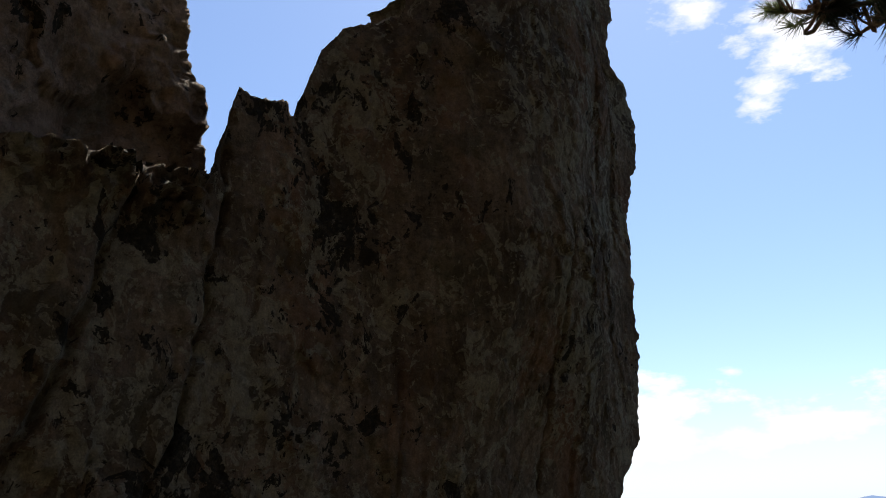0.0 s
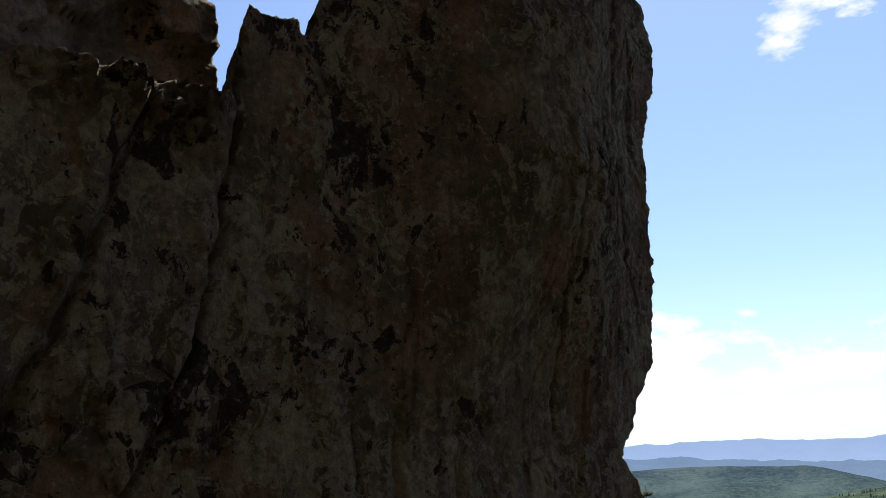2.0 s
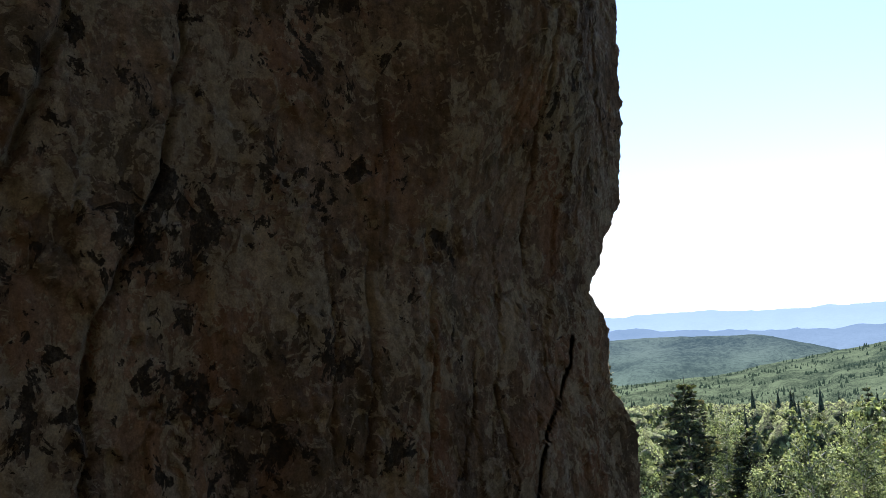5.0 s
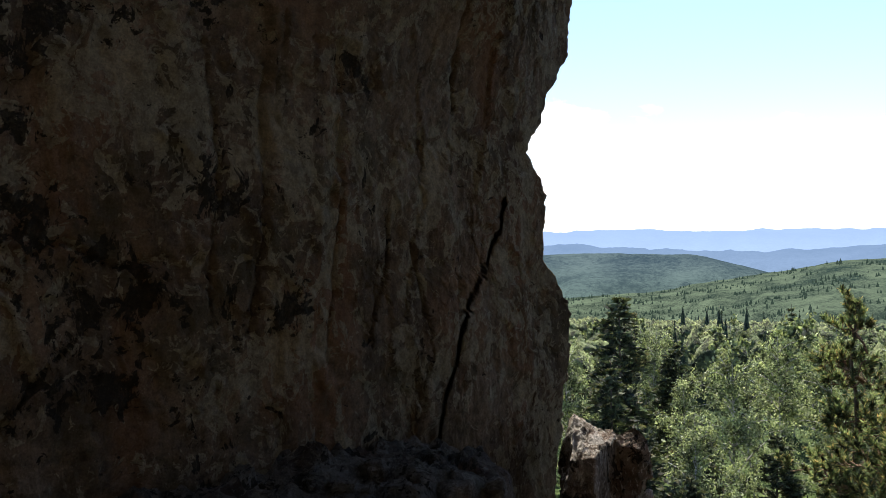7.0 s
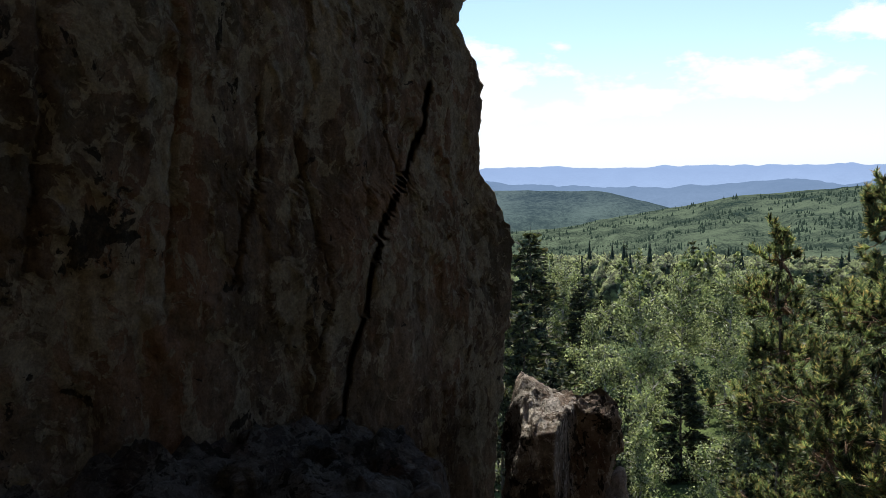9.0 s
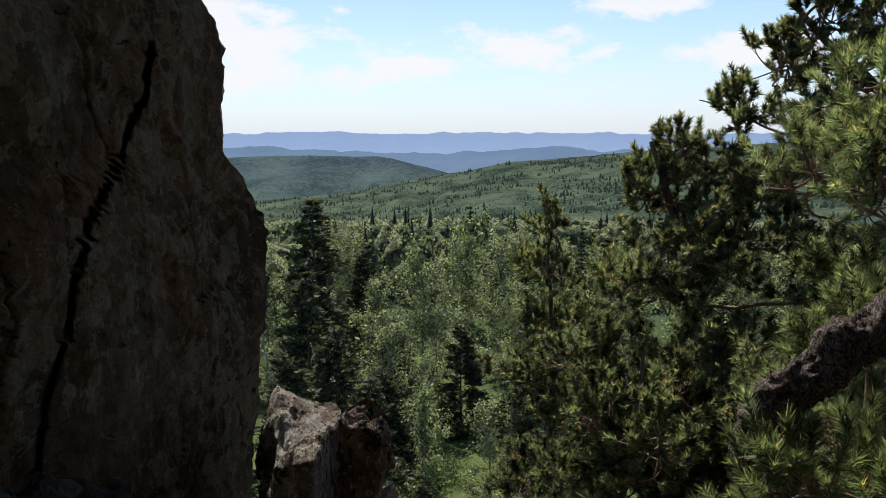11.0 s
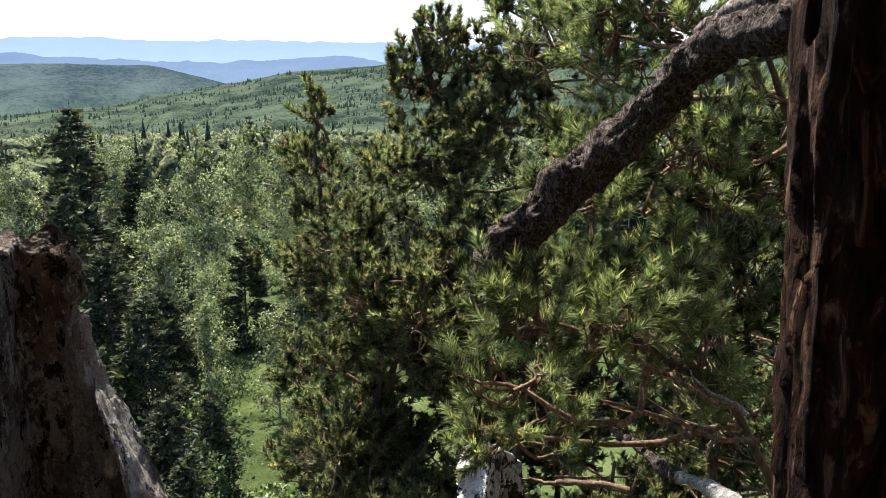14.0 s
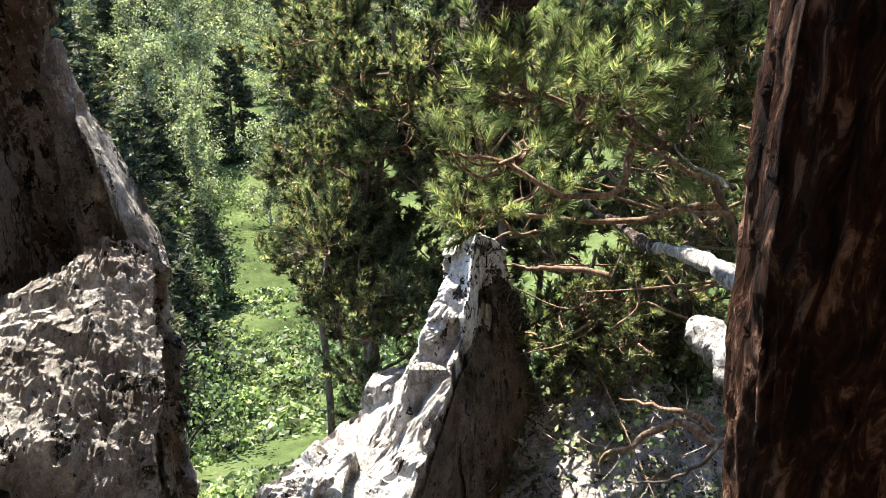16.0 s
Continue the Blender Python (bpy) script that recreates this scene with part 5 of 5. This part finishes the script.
# bare boughs beside the old trunk, and the bleached one behind
for pts, r0, mat, label in (
    (((3.33, 3.42, -2.0), (3.28, 3.55, -1.96), (3.22, 3.67, -1.91), (3.15, 3.81, -1.86), (3.09, 3.91, -1.8), (3.01, 3.98, -1.88)), 0.018, TWIG, "bare brown pine bough with thin twigs"),
    (((3.28, 3.41, -1.98), (3.23, 3.55, -1.91), (3.2, 3.64, -1.86)), 0.012, DEADWOOD, "bare bleached pine twig beside the trunk"),
    (((3.39, 3.44, -2.1), (3.29, 3.6, -2.13), (3.24, 3.7, -2.11), (3.17, 3.82, -2.08), (3.1, 3.95, -2.04)), 0.015, TWIG, "bare brown pine bough with thin twigs"),
    (((4.35, 4.67, -3.23), (4.18, 4.89, -3.23), (4.03, 5.05, -3.25), (3.92, 5.19, -3.23)), 0.035, TWIG, "reddish dead branch lying behind the spire"),
    (((3.05, 3.13, -2.89), (3.02, 3.22, -2.87), (2.98, 3.32, -2.85), (2.89, 3.38, -2.91), (2.81, 3.42, -2.97), (2.73, 3.46, -3.03)), 0.03, TWIG, "forked orange dead bough near the trunk foot"),
    (((3.14, 3.21, -2.9), (3.1, 3.32, -2.88), (3.02, 3.46, -2.88), (2.97, 3.56, -2.87)), 0.022, TWIG, "forked orange dead bough near the trunk foot"),
    (((2.8, 2.98, -2.61), (2.69, 3.03, -2.7), (2.6, 3.09, -2.77), (2.53, 3.18, -2.79)), 0.014, DARK_BARK, "thin dark dead twig near the trunk foot")):
    line = bend(pts, 30)
    wob = np.array([[rough(p * 7, 1, 3) * 0.03 for p in (q, q + 3, q + 9)] for q in line])
    v, f = tube(line + wob, np.linspace(r0, r0 * 0.3, 30) * 0.7, 10)
    thing("dead_branch", mesh_from("dead_branch", v, f, mat), label, "branch", "bare branches in the thicket")

# the bough that reaches over from above; darker fir needles paint its silhouette
pine("dark pine bough reaching across the sky", (
    (((1.95, 2.45, 1.75), (1.85, 2.75, 1.58), (1.68, 3.0, 1.45), (1.5, 3.1, 1.46)), 0.02, 0.006),), (
    (1.45, 3.1, 1.47, 0.12, 0.08, 0.035), (1.62, 3.06, 1.37, 0.10, 0.08, 0.045), (1.75, 3.0, 1.50, 0.15, 0.12, 0.07)), 14, 150, 110, 0.07, 0.003, 0.08, FIR_GREEN)


def birch(seed, height, spread, leaves, leaf=0.10, bare=0.25):
    """A birch: leaning trunk, rising limbs, and leaves in loose hanging clumps."""
    rng = np.random.default_rng(seed)
    tree = thing("birch_tree", None, "slender birch with light silvery green leaves", "birch tree", "birches in the valley")
    lean = rng.normal(scale=0.05, size=2) * height
    line = bend(((0, 0, -0.3), (lean[0] * 0.3, lean[1] * 0.4, height * 0.4), (lean[0], lean[1], height)), 24)
    v, f = tube(line, np.linspace(0.011, 0.0012, 24) * height, 8)
    part("trunk", mesh_from("trunk", v, f, BIRCH_BARK), tree)
    limbs, cents = Heap(), []
    for k in range(int(20 + 1.5 * height) if leaves > 2000 else 9):
        s = rng.uniform(bare, 0.95)
        p = line[int(s * 23)]
        a = rng.uniform(0, 2 * np.pi)
        ln = 0.8 * spread * math.sqrt(max(0.04, 1 - ((s - 0.52) / 0.5) ** 2)) * rng.uniform(0.45, 1.0)
        tip = p + np.array([math.cos(a) * ln, math.sin(a) * ln, ln * rng.uniform(0.3, 0.9)])
        limb = bend((p, (p + tip) / 2 + np.array([0, 0, 0.12 * ln]), tip), 9)
        limbs.add(*tube(limb, np.linspace(0.004, 0.001, 9) * height, 4))
        for q in limb[3::2]:
            cents.append(q + rng.normal(scale=0.07, size=3) * spread)
            if leaves < 2000:
                cents.append(q + rng.normal(scale=0.14, size=3) * spread)
    for s in np.linspace(0.6, 1.0, 10):
        cents.append(line[int(s * 23)] + rng.normal(scale=0.06, size=3) * spread)
    tagged(part("limb", limbs.mesh("limb", BIRCH_BARK), tree), kind="stuff")
    cents = np.array(cents)
    pick = rng.integers(0, len(cents), leaves)
    pos = cents[pick] + rng.normal(scale=0.068 * spread, size=(leaves, 3)) * np.array([1, 1, 1.25])
    v, f = leaf_cards(rng, pos, leaf)
    tagged(part("crown", mesh_from("crown", v, f, BIRCH_GREEN, False), tree), kind="stuff")
    return tree


def fir(seed, height, spread, cards, label, card=0.26, thin=0.8, ragged=0.3):
    """A conifer: straight trunk, whorls of drooping boughs, needle sprays."""
    rng = np.random.default_rng(seed)
    tree = thing("fir_tree", None, label, "fir tree", "firs in the valley")
    line = bend(((0, 0, -0.3), (0.01 * height, 0, height * 0.5), (0, 0, height)), 20)
    v, f = tube(line, np.linspace(0.014, 0.001, 20) * height, 8)
    part("trunk", mesh_from("trunk", v, f, DARK_BARK), tree)
    boughs, pos, dirs = Heap(), [], []
    levels = int(height * 2.3)
    for i in range(levels):
        s = 0.10 + 0.89 * i / levels
        for k in range(rng.integers(4, 7)):
            a = rng.uniform(0, 2 * np.pi)
            ln = 1.2 * spread * (1 - s) ** thin * rng.uniform(1 - ragged, 1.0) + 0.08
            z = s * height
            out = np.array([math.cos(a), math.sin(a), 0])
            tip = np.array([0, 0, z]) + out * ln + np.array([0, 0, -0.26 * ln + 0.2 * s * ln])
            bough = bend(((0, 0, z), tip * 0.5 + np.array([0, 0, z]) * 0.5 - np.array([0, 0, 0.08 * ln]), tip), 6)
            boughs.add(*tube(bough, np.linspace(0.012, 0.004, 6), 3))
            m = max(4, int(cards / levels / 5 * (ln / spread + 0.15) * 2))
            t = rng.uniform(0.15, 1.0, m) ** 0.65
            for tt in t:
                p = np.array([0, 0, z]) * (1 - tt) + tip * tt
                pos.append(p + rng.normal(scale=0.055, size=3) * (1 + ln) * np.array([1.3, 1.3, 0.6]))
                dirs.append(out + rng.normal(scale=0.5, size=3) + np.array([0, 0, 0.25]))
    tagged(part("bough", boughs.mesh("bough", DARK_BARK), tree), kind="stuff")
    pos, a = np.array(pos), unit(np.array(dirs))
    b = unit(np.cross(a, rng.normal(size=a.shape)))
    s = card * rng.uniform(0.6, 1.3, (len(pos), 1))
    v = np.stack([pos - a * s * 0.5, pos + b * s * 0.2, pos + a * s * 0.6, pos - b * s * 0.2], 1).reshape(-1, 3)
    tagged(part("crown", mesh_from("crown", v, np.arange(len(v)).reshape(-1, 4), FIR_GREEN, False), tree), kind="stuff")
    return tree


def spot(az, r):
    x, y = EYE[0] + r * math.sin(radians(az)), EYE[1] + r * math.cos(radians(az))
    return x, y, float(ground_height(x, y))


def planted(tree, az, r, turn=0.0, scale=1.0):
    x, y, z = spot(az, r)
    return pose(x, y, z - 0.1, 0, 0, turn) @ Matrix.Diagonal((scale, scale, scale, 1))


def set_out(proto, places, height):
    """Puts the first tree down at the first place and copies of it at the rest: bearing, distance, height."""
    for i, (az, r, h) in enumerate(places):
        m = planted(proto, az, r, i * 77.0, h / height)
        if i:
            copy_thing(proto, m)
    proto.matrix_basis = planted(proto, places[0][0], places[0][1], 0.0, places[0][2] / height)


rng = random.Random(4)
firs = [fir(51, 11.0, 3.0, 5600, "dark ragged fir standing over the birches", 0.40, 0.7, 0.45),
        fir(52, 13.0, 2.9, 6500, "tall dark fir with drooping boughs", 0.36, 0.85, 0.55),
        fir(53, 10.0, 1.1, 3000, "narrow dark fir rising from the birch woods", 0.26, 0.9)]
set_out(firs[0], ((31.5, 28, 7.0), (33.0, 23, 5.0), (26.2, 33, 5.5), (19.6, 16.4, 3.6), (21.4, 13.9, 3.2), (19.4, 11.6, 2.6), (20.6, 25.5, 5.0), (23.2, 19.0, 3.2), (15.9, 45, 11.3), (17.0, 25, 6.5), (20.3, 15.5, 4.0), (13.6, 22, 6.0), (18.6, 12.5, 3.4), (15.2, 30, 8.0), (19.3, 22, 5.5), (21.2, 31, 6.0), (36.8, 48, 9.0), (44, 55, 10.0), (19.6, 52, 8.5), (3.0, 50, 11.0), (58, 40, 10.0)), 11.0)
set_out(firs[1], ((10.6, 58, 13.6), (0.0, 64, 13.0), (49, 62, 12.0), (-9, 60, 12.0)), 13.0)
set_out(firs[2], ((27.0, 78, 11.5), (17.0, 105, 10.5), (34.8, 70, 9.5), (31.5, 100, 9.0), (40, 85, 11.0), (42.5, 66, 10.0), (47, 80, 10.0)), 10.0)

birches = [birch(61, 8.0, 2.5, 8000, 0.122), birch(62, 9.0, 2.9, 8800, 0.127, 0.15), birch(63, 7.0, 2.1, 7000, 0.11, 0.3), birch(64, 5.0, 1.4, 4000, 0.10, 0.3),
           birch(65, 8.5, 2.5, 1350, 0.42, 0.1), birch(66, 8.0, 2.3, 1300, 0.40, 0.1)]
set_out(birches[0], ((23.4, 34, 8.2), (28.9, 44, 8.5), (38.0, 42, 8.0), (20.5, 40, 7.0), (12.6, 40, 8.0), (33.0, 50, 8.5), (8.0, 44, 8.5), (46, 44, 9)), 8.0)
set_out(birches[1], ((26.3, 50, 9.0), (35.2, 39, 8.0), (17.9, 57, 9.0), (10.5, 47, 9.0), (31.0, 56, 9.0), (41.5, 50, 9)), 9.0)
set_out(birches[2], ((21.0, 27, 6.5), (24.9, 41, 7.0), (30.6, 36, 7.0), (14.0, 33, 6.5), (37.5, 33, 7)), 7.0)
set_out(birches[3], ((28.2, 24, 4.2), (23.2, 24, 4.8), (29.6, 27, 4.0), (32.5, 26, 4.5), (24.0, 30, 4.5), (34.8, 22, 4.0)), 5.0)
for proto, tall in ((birches[4], 8.5), (birches[5], 8.0)):
    set_out(proto, tuple((rng.uniform(-6, 64), 52 + 60 * rng.uniform(0, 1) ** 0.8, rng.uniform(6.5, 10)) for _ in range(38)), tall)


def bush(seed, size, leaves):
    r = np.random.default_rng(seed)
    ob = thing("bush", None, "leafy green bush at the meadow edge", "bush", "bushes round the meadow")
    stems, cents = Heap(), []
    for _ in range(12):
        tip = r.normal(size=3) * np.array([0.5, 0.5, 0.25]) * size + np.array([0, 0, size * 0.8])
        line = bend(((0, 0, -0.2), tip * 0.5 + r.normal(scale=0.1, size=3) * size, tip), 7)
        stems.add(*tube(line, np.linspace(0.02, 0.005, 7), 4))
        cents += [q + r.normal(scale=0.12, size=3) * size for q in line[2:]] + [tip]
    tagged(part("stem", stems.mesh("stem", DARK_BARK), ob), kind="stuff")
    cents = np.array(cents)
    pos = cents[r.integers(0, len(cents), leaves)] + r.normal(scale=0.15 * size, size=(leaves, 3))
    v, f = leaf_cards(r, pos, 0.085)
    tagged(part("foliage", mesh_from("foliage", v, f, BUSH_GREEN, False), ob), kind="stuff")
    return ob


set_out(bush(71, 1.3, 2700), ((19.0, 13, 1.6), (16.5, 16, 2.0), (21.2, 18, 1.6), (14, 14, 2.0), (22.5, 24, 1.8), (31.8, 19, 1.5), (33.5, 15, 1.6), (36, 12, 1.5), (27.5, 33, 1.5), (30.5, 31, 1.6), (17.5, 10.5, 1.5), (24.5, 27, 1.3), (12, 20, 2.2), (41, 10, 1.6), (47, 8.5, 1.4), (52, 8, 1.3), (57, 7.5, 1.3), (44, 12, 1.6), (50, 11, 1.5)), 1.3)


thing("rock_bank", rock_loft("rock_bank", ((-8.5, 4.8, 4.4, 2.2, 1.6, 0), (-4.95, 4.8, 4.5, 1.3, 1.1, 0), (-4.5, 4.8, 4.6, 0.95, 0.85, 0), (-4.25, 4.85, 4.75, 0.6, 0.6, 0), (-4.1, 4.9, 4.85, 0.3, 0.3, 0)), PALE_ROCK, 61.0, 90, 70, 0.12, 0.03, 0.7, 0.10, 1.0, 0.08),
      "stony sunlit bank beside the spire under the pines", "rock")
rs = random.Random(23)
for i in range(14):
    az, r, k = rs.uniform(46, 62), rs.uniform(4.6, 7.5), rs.uniform(0.1, 0.32)
    x, y, z = spot(az, r)
    thing("scree_stone", rock_loft("scree_stone", ((z - k, x, y, k, k * 0.8, i * 50), (z + k * 0.2, x, y, k, k * 0.75, i * 50), (z + k * 0.6, x, y, k * 0.6, k * 0.5, i * 50)), PALE_ROCK, i * 5.1, 30, 18, k * 0.25, 0.01, 0.6, k * 0.15),
          "grey stone on the slope under the pines", "stone", "stones under the pines")


def build_undergrowth():
    """Dry twigs and low herbs that cover the stony bank under the pines."""
    r = np.random.default_rng(77)
    top = bpy.data.objects["rock_bank"].data
    pts = np.empty(len(top.vertices) * 3, np.float32)
    top.vertices.foreach_get("co", pts)
    pts = pts.reshape(-1, 3)
    pts = pts[(pts[:, 2] > -5.6) & (pts[:, 1] < 5.4)]
    litter = Heap()
    for p in pts[r.integers(0, len(pts), 900)]:
        d = unit(r.normal(size=3) * np.array([1, 1, 0.45]) + np.array([0, 0, 0.3]))
        a = p + np.array([0, 0, 0.02])
        b = a + d * r.uniform(0.12, 0.45)
        k = r.uniform(0.003, 0.008)
        litter.add(*tube(bend((a, (a + b) / 2 + r.normal(scale=0.03, size=3), b), 5), np.linspace(k, k * 0.4, 5), 4))
    thing("dry_twigs", litter.mesh("dry_twigs", DRY_TWIG), "tangle of pale dry twigs on the stony bank", "twigs", kind="stuff")
    base = pts[r.integers(0, len(pts), 420)]
    pos = np.repeat(base, 16, 0) + np.abs(r.normal(scale=1.0, size=(len(base) * 16, 3))) * np.array([0.09, 0.09, 0.11]) * r.choice((-1, 1), (len(base) * 16, 3)) * np.array([1, 1, 0.6]) + np.array([0, 0, 0.07])
    v, f = leaf_cards(r, pos, 0.055)
    thing("bank_herbs", mesh_from("bank_herbs", v, f, HERB_GREEN, False), "low green herbs between the stones of the bank", "herbs", kind="stuff")


build_undergrowth()


def build_meadow():
    """Herbs and grass over the clearing, thick where it lies near."""
    r = np.random.default_rng(81)
    n = 125000
    az, d = np.where(r.uniform(size=n) < 0.6, r.normal(28, 6.5, n), r.uniform(8, 66, n)), 6.5 * (42 / 6.5) ** r.uniform(0, 1, n) ** 1.5
    x, y = EYE[0] + d * np.sin(np.radians(az)), EYE[1] + d * np.cos(np.radians(az))
    lump = np.array([noise.noise(Vector((a * 0.9, b * 0.9, 2))) for a, b in zip(x, y)])
    z = ground_height(x, y) + r.uniform(0.0, 1.0, n) * (0.28 + 0.3 * lump.clip(-0.5, 1))
    v, f = leaf_cards(r, np.stack([x, y, z], 1), 0.165)
    ob = thing("meadow_herbs", mesh_from("meadow_herbs", v, f, HERB_GREEN, False), "thick bright green herbs and grass", "grass", kind="stuff")
    return ob


build_meadow()


def build_far_forest():
    """The woods that run down to the valley: rounded crowns with leafy sprays over them."""
    r = np.random.default_rng(91)
    leaf_v, dark_v, core, haze_core, dark_core, haze_dark = [], [], Heap(), Heap(), Heap(), Heap()
    rings, sides = ((-0.75, 0.7), (-0.1, 1.0), (0.5, 0.78)), 6
    ball = np.array([(w * math.cos(k * 1.0472 + 0.5 * j), w * math.sin(k * 1.0472 + 0.5 * j), z) for j, (z, w) in enumerate(rings) for k in range(sides)] + [(0, 0, 0.95)])
    tris = []
    for j in range(2):
        for k in range(sides):
            a, b, c, d = j * sides + k, j * sides + (k + 1) % sides, (j + 1) * sides + k, (j + 1) * sides + (k + 1) % sides
            tris += [(a, b, d), (a, d, c)]
    tris = np.array(tris + [(12 + k, 12 + (k + 1) % sides, 18) for k in range(sides)])
    lump = np.array([(math.cos(k * 1.5708), math.sin(k * 1.5708), -0.35) for k in range(4)] + [(0, 0, 1.0), (0.35, 0.2, 0.85)])
    lump_tris = np.array([(0, 1, 5), (1, 2, 4), (2, 3, 4), (3, 0, 5), (4, 5, 1), (5, 4, 3)])
    cone = np.array([(math.cos(k * 1.2566), math.sin(k * 1.2566), 0.1) for k in range(5)] + [(0, 0, 1.0)])
    cone_tris = np.array([(k, (k + 1) % 5, 5) for k in range(5)])
    for lo, hi, n, cards, size in ((80, 170, 700, 110, 0.42), (170, 330, 1900, 34, 0.62), (330, 620, 6500, 5, 0.7), (620, 1100, 6000, 0, 1.0)):
        az, d = r.uniform(-12, 70, n), np.sqrt(r.uniform(lo * lo, hi * hi, n))
        x, y = EYE[0] + d * np.sin(np.radians(az)), EYE[1] + d * np.cos(np.radians(az))
        z = ground_height(x, y)
        wide = 1.0 if lo < 300 else 1.25
        for i in range(n):
            h = r.uniform(5, 8.5) if lo > 90 else r.uniform(5.5, 9)
            dark = r.uniform() < (0.03 if noise.noise(Vector((x[i] * 0.012, y[i] * 0.012, 0))) < 0.25 else 0.22)
            if dark:
                hh = h * r.uniform(0.9, 1.35)
                t = r.uniform(0, 1, cards) ** 1.3
                ang = r.uniform(0, 2 * np.pi, cards)
                rad = (1 - t) * h * 0.2 * r.uniform(0.4, 1, cards)
                p = np.stack([x[i] + rad * np.cos(ang), y[i] + rad * np.sin(ang), z[i] + 0.6 + t * hh], 1)
                dark_v.append((p, size * 0.9))
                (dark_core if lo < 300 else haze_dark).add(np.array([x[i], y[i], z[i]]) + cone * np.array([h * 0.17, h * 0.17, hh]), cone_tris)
            else:
                span = np.array([h * 0.30 * wide * r.uniform(0.8, 1.3), h * 0.30 * wide * r.uniform(0.8, 1.3), h * (0.42 if lo < 300 else 0.36)])
                mid = np.array([x[i], y[i], z[i] + h * (0.55 if lo < 300 else 0.62)])
                q = unit(r.normal(size=(cards, 3)))
                q[:, 2] = np.abs(q[:, 2]) - 0.3
                if cards:
                    leaf_v.append((mid + q * r.uniform(0.85, 1.12, (cards, 1)) * span, size))
                if lo < 300:
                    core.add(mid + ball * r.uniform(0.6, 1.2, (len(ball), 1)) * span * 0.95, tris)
                else:
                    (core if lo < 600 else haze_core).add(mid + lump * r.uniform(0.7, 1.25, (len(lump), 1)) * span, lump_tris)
    for name, heap, mat, label in (("birch_forest", leaf_v, FAR_GREEN, "light green birch forest filling the valley"), ("fir_forest", dark_v, FAR_DARK, "dark firs scattered through the valley forest")):
        c = np.concatenate([p for p, _ in heap])
        s = np.concatenate([np.full((len(p), 1), k) for p, k in heap])
        v, f = leaf_cards(r, c, s)
        thing(name, mesh_from(name, v, f, mat, False), label, "forest", kind="stuff")
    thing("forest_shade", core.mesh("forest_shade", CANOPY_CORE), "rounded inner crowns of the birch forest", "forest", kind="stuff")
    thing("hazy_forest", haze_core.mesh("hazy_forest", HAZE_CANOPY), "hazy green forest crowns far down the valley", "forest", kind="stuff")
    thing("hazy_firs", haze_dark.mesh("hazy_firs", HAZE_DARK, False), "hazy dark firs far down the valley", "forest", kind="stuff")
    thing("fir_shade", dark_core.mesh("fir_shade", FAR_DARK, False), "dark inner crowns of the valley firs", "forest", kind="stuff")


build_far_forest()
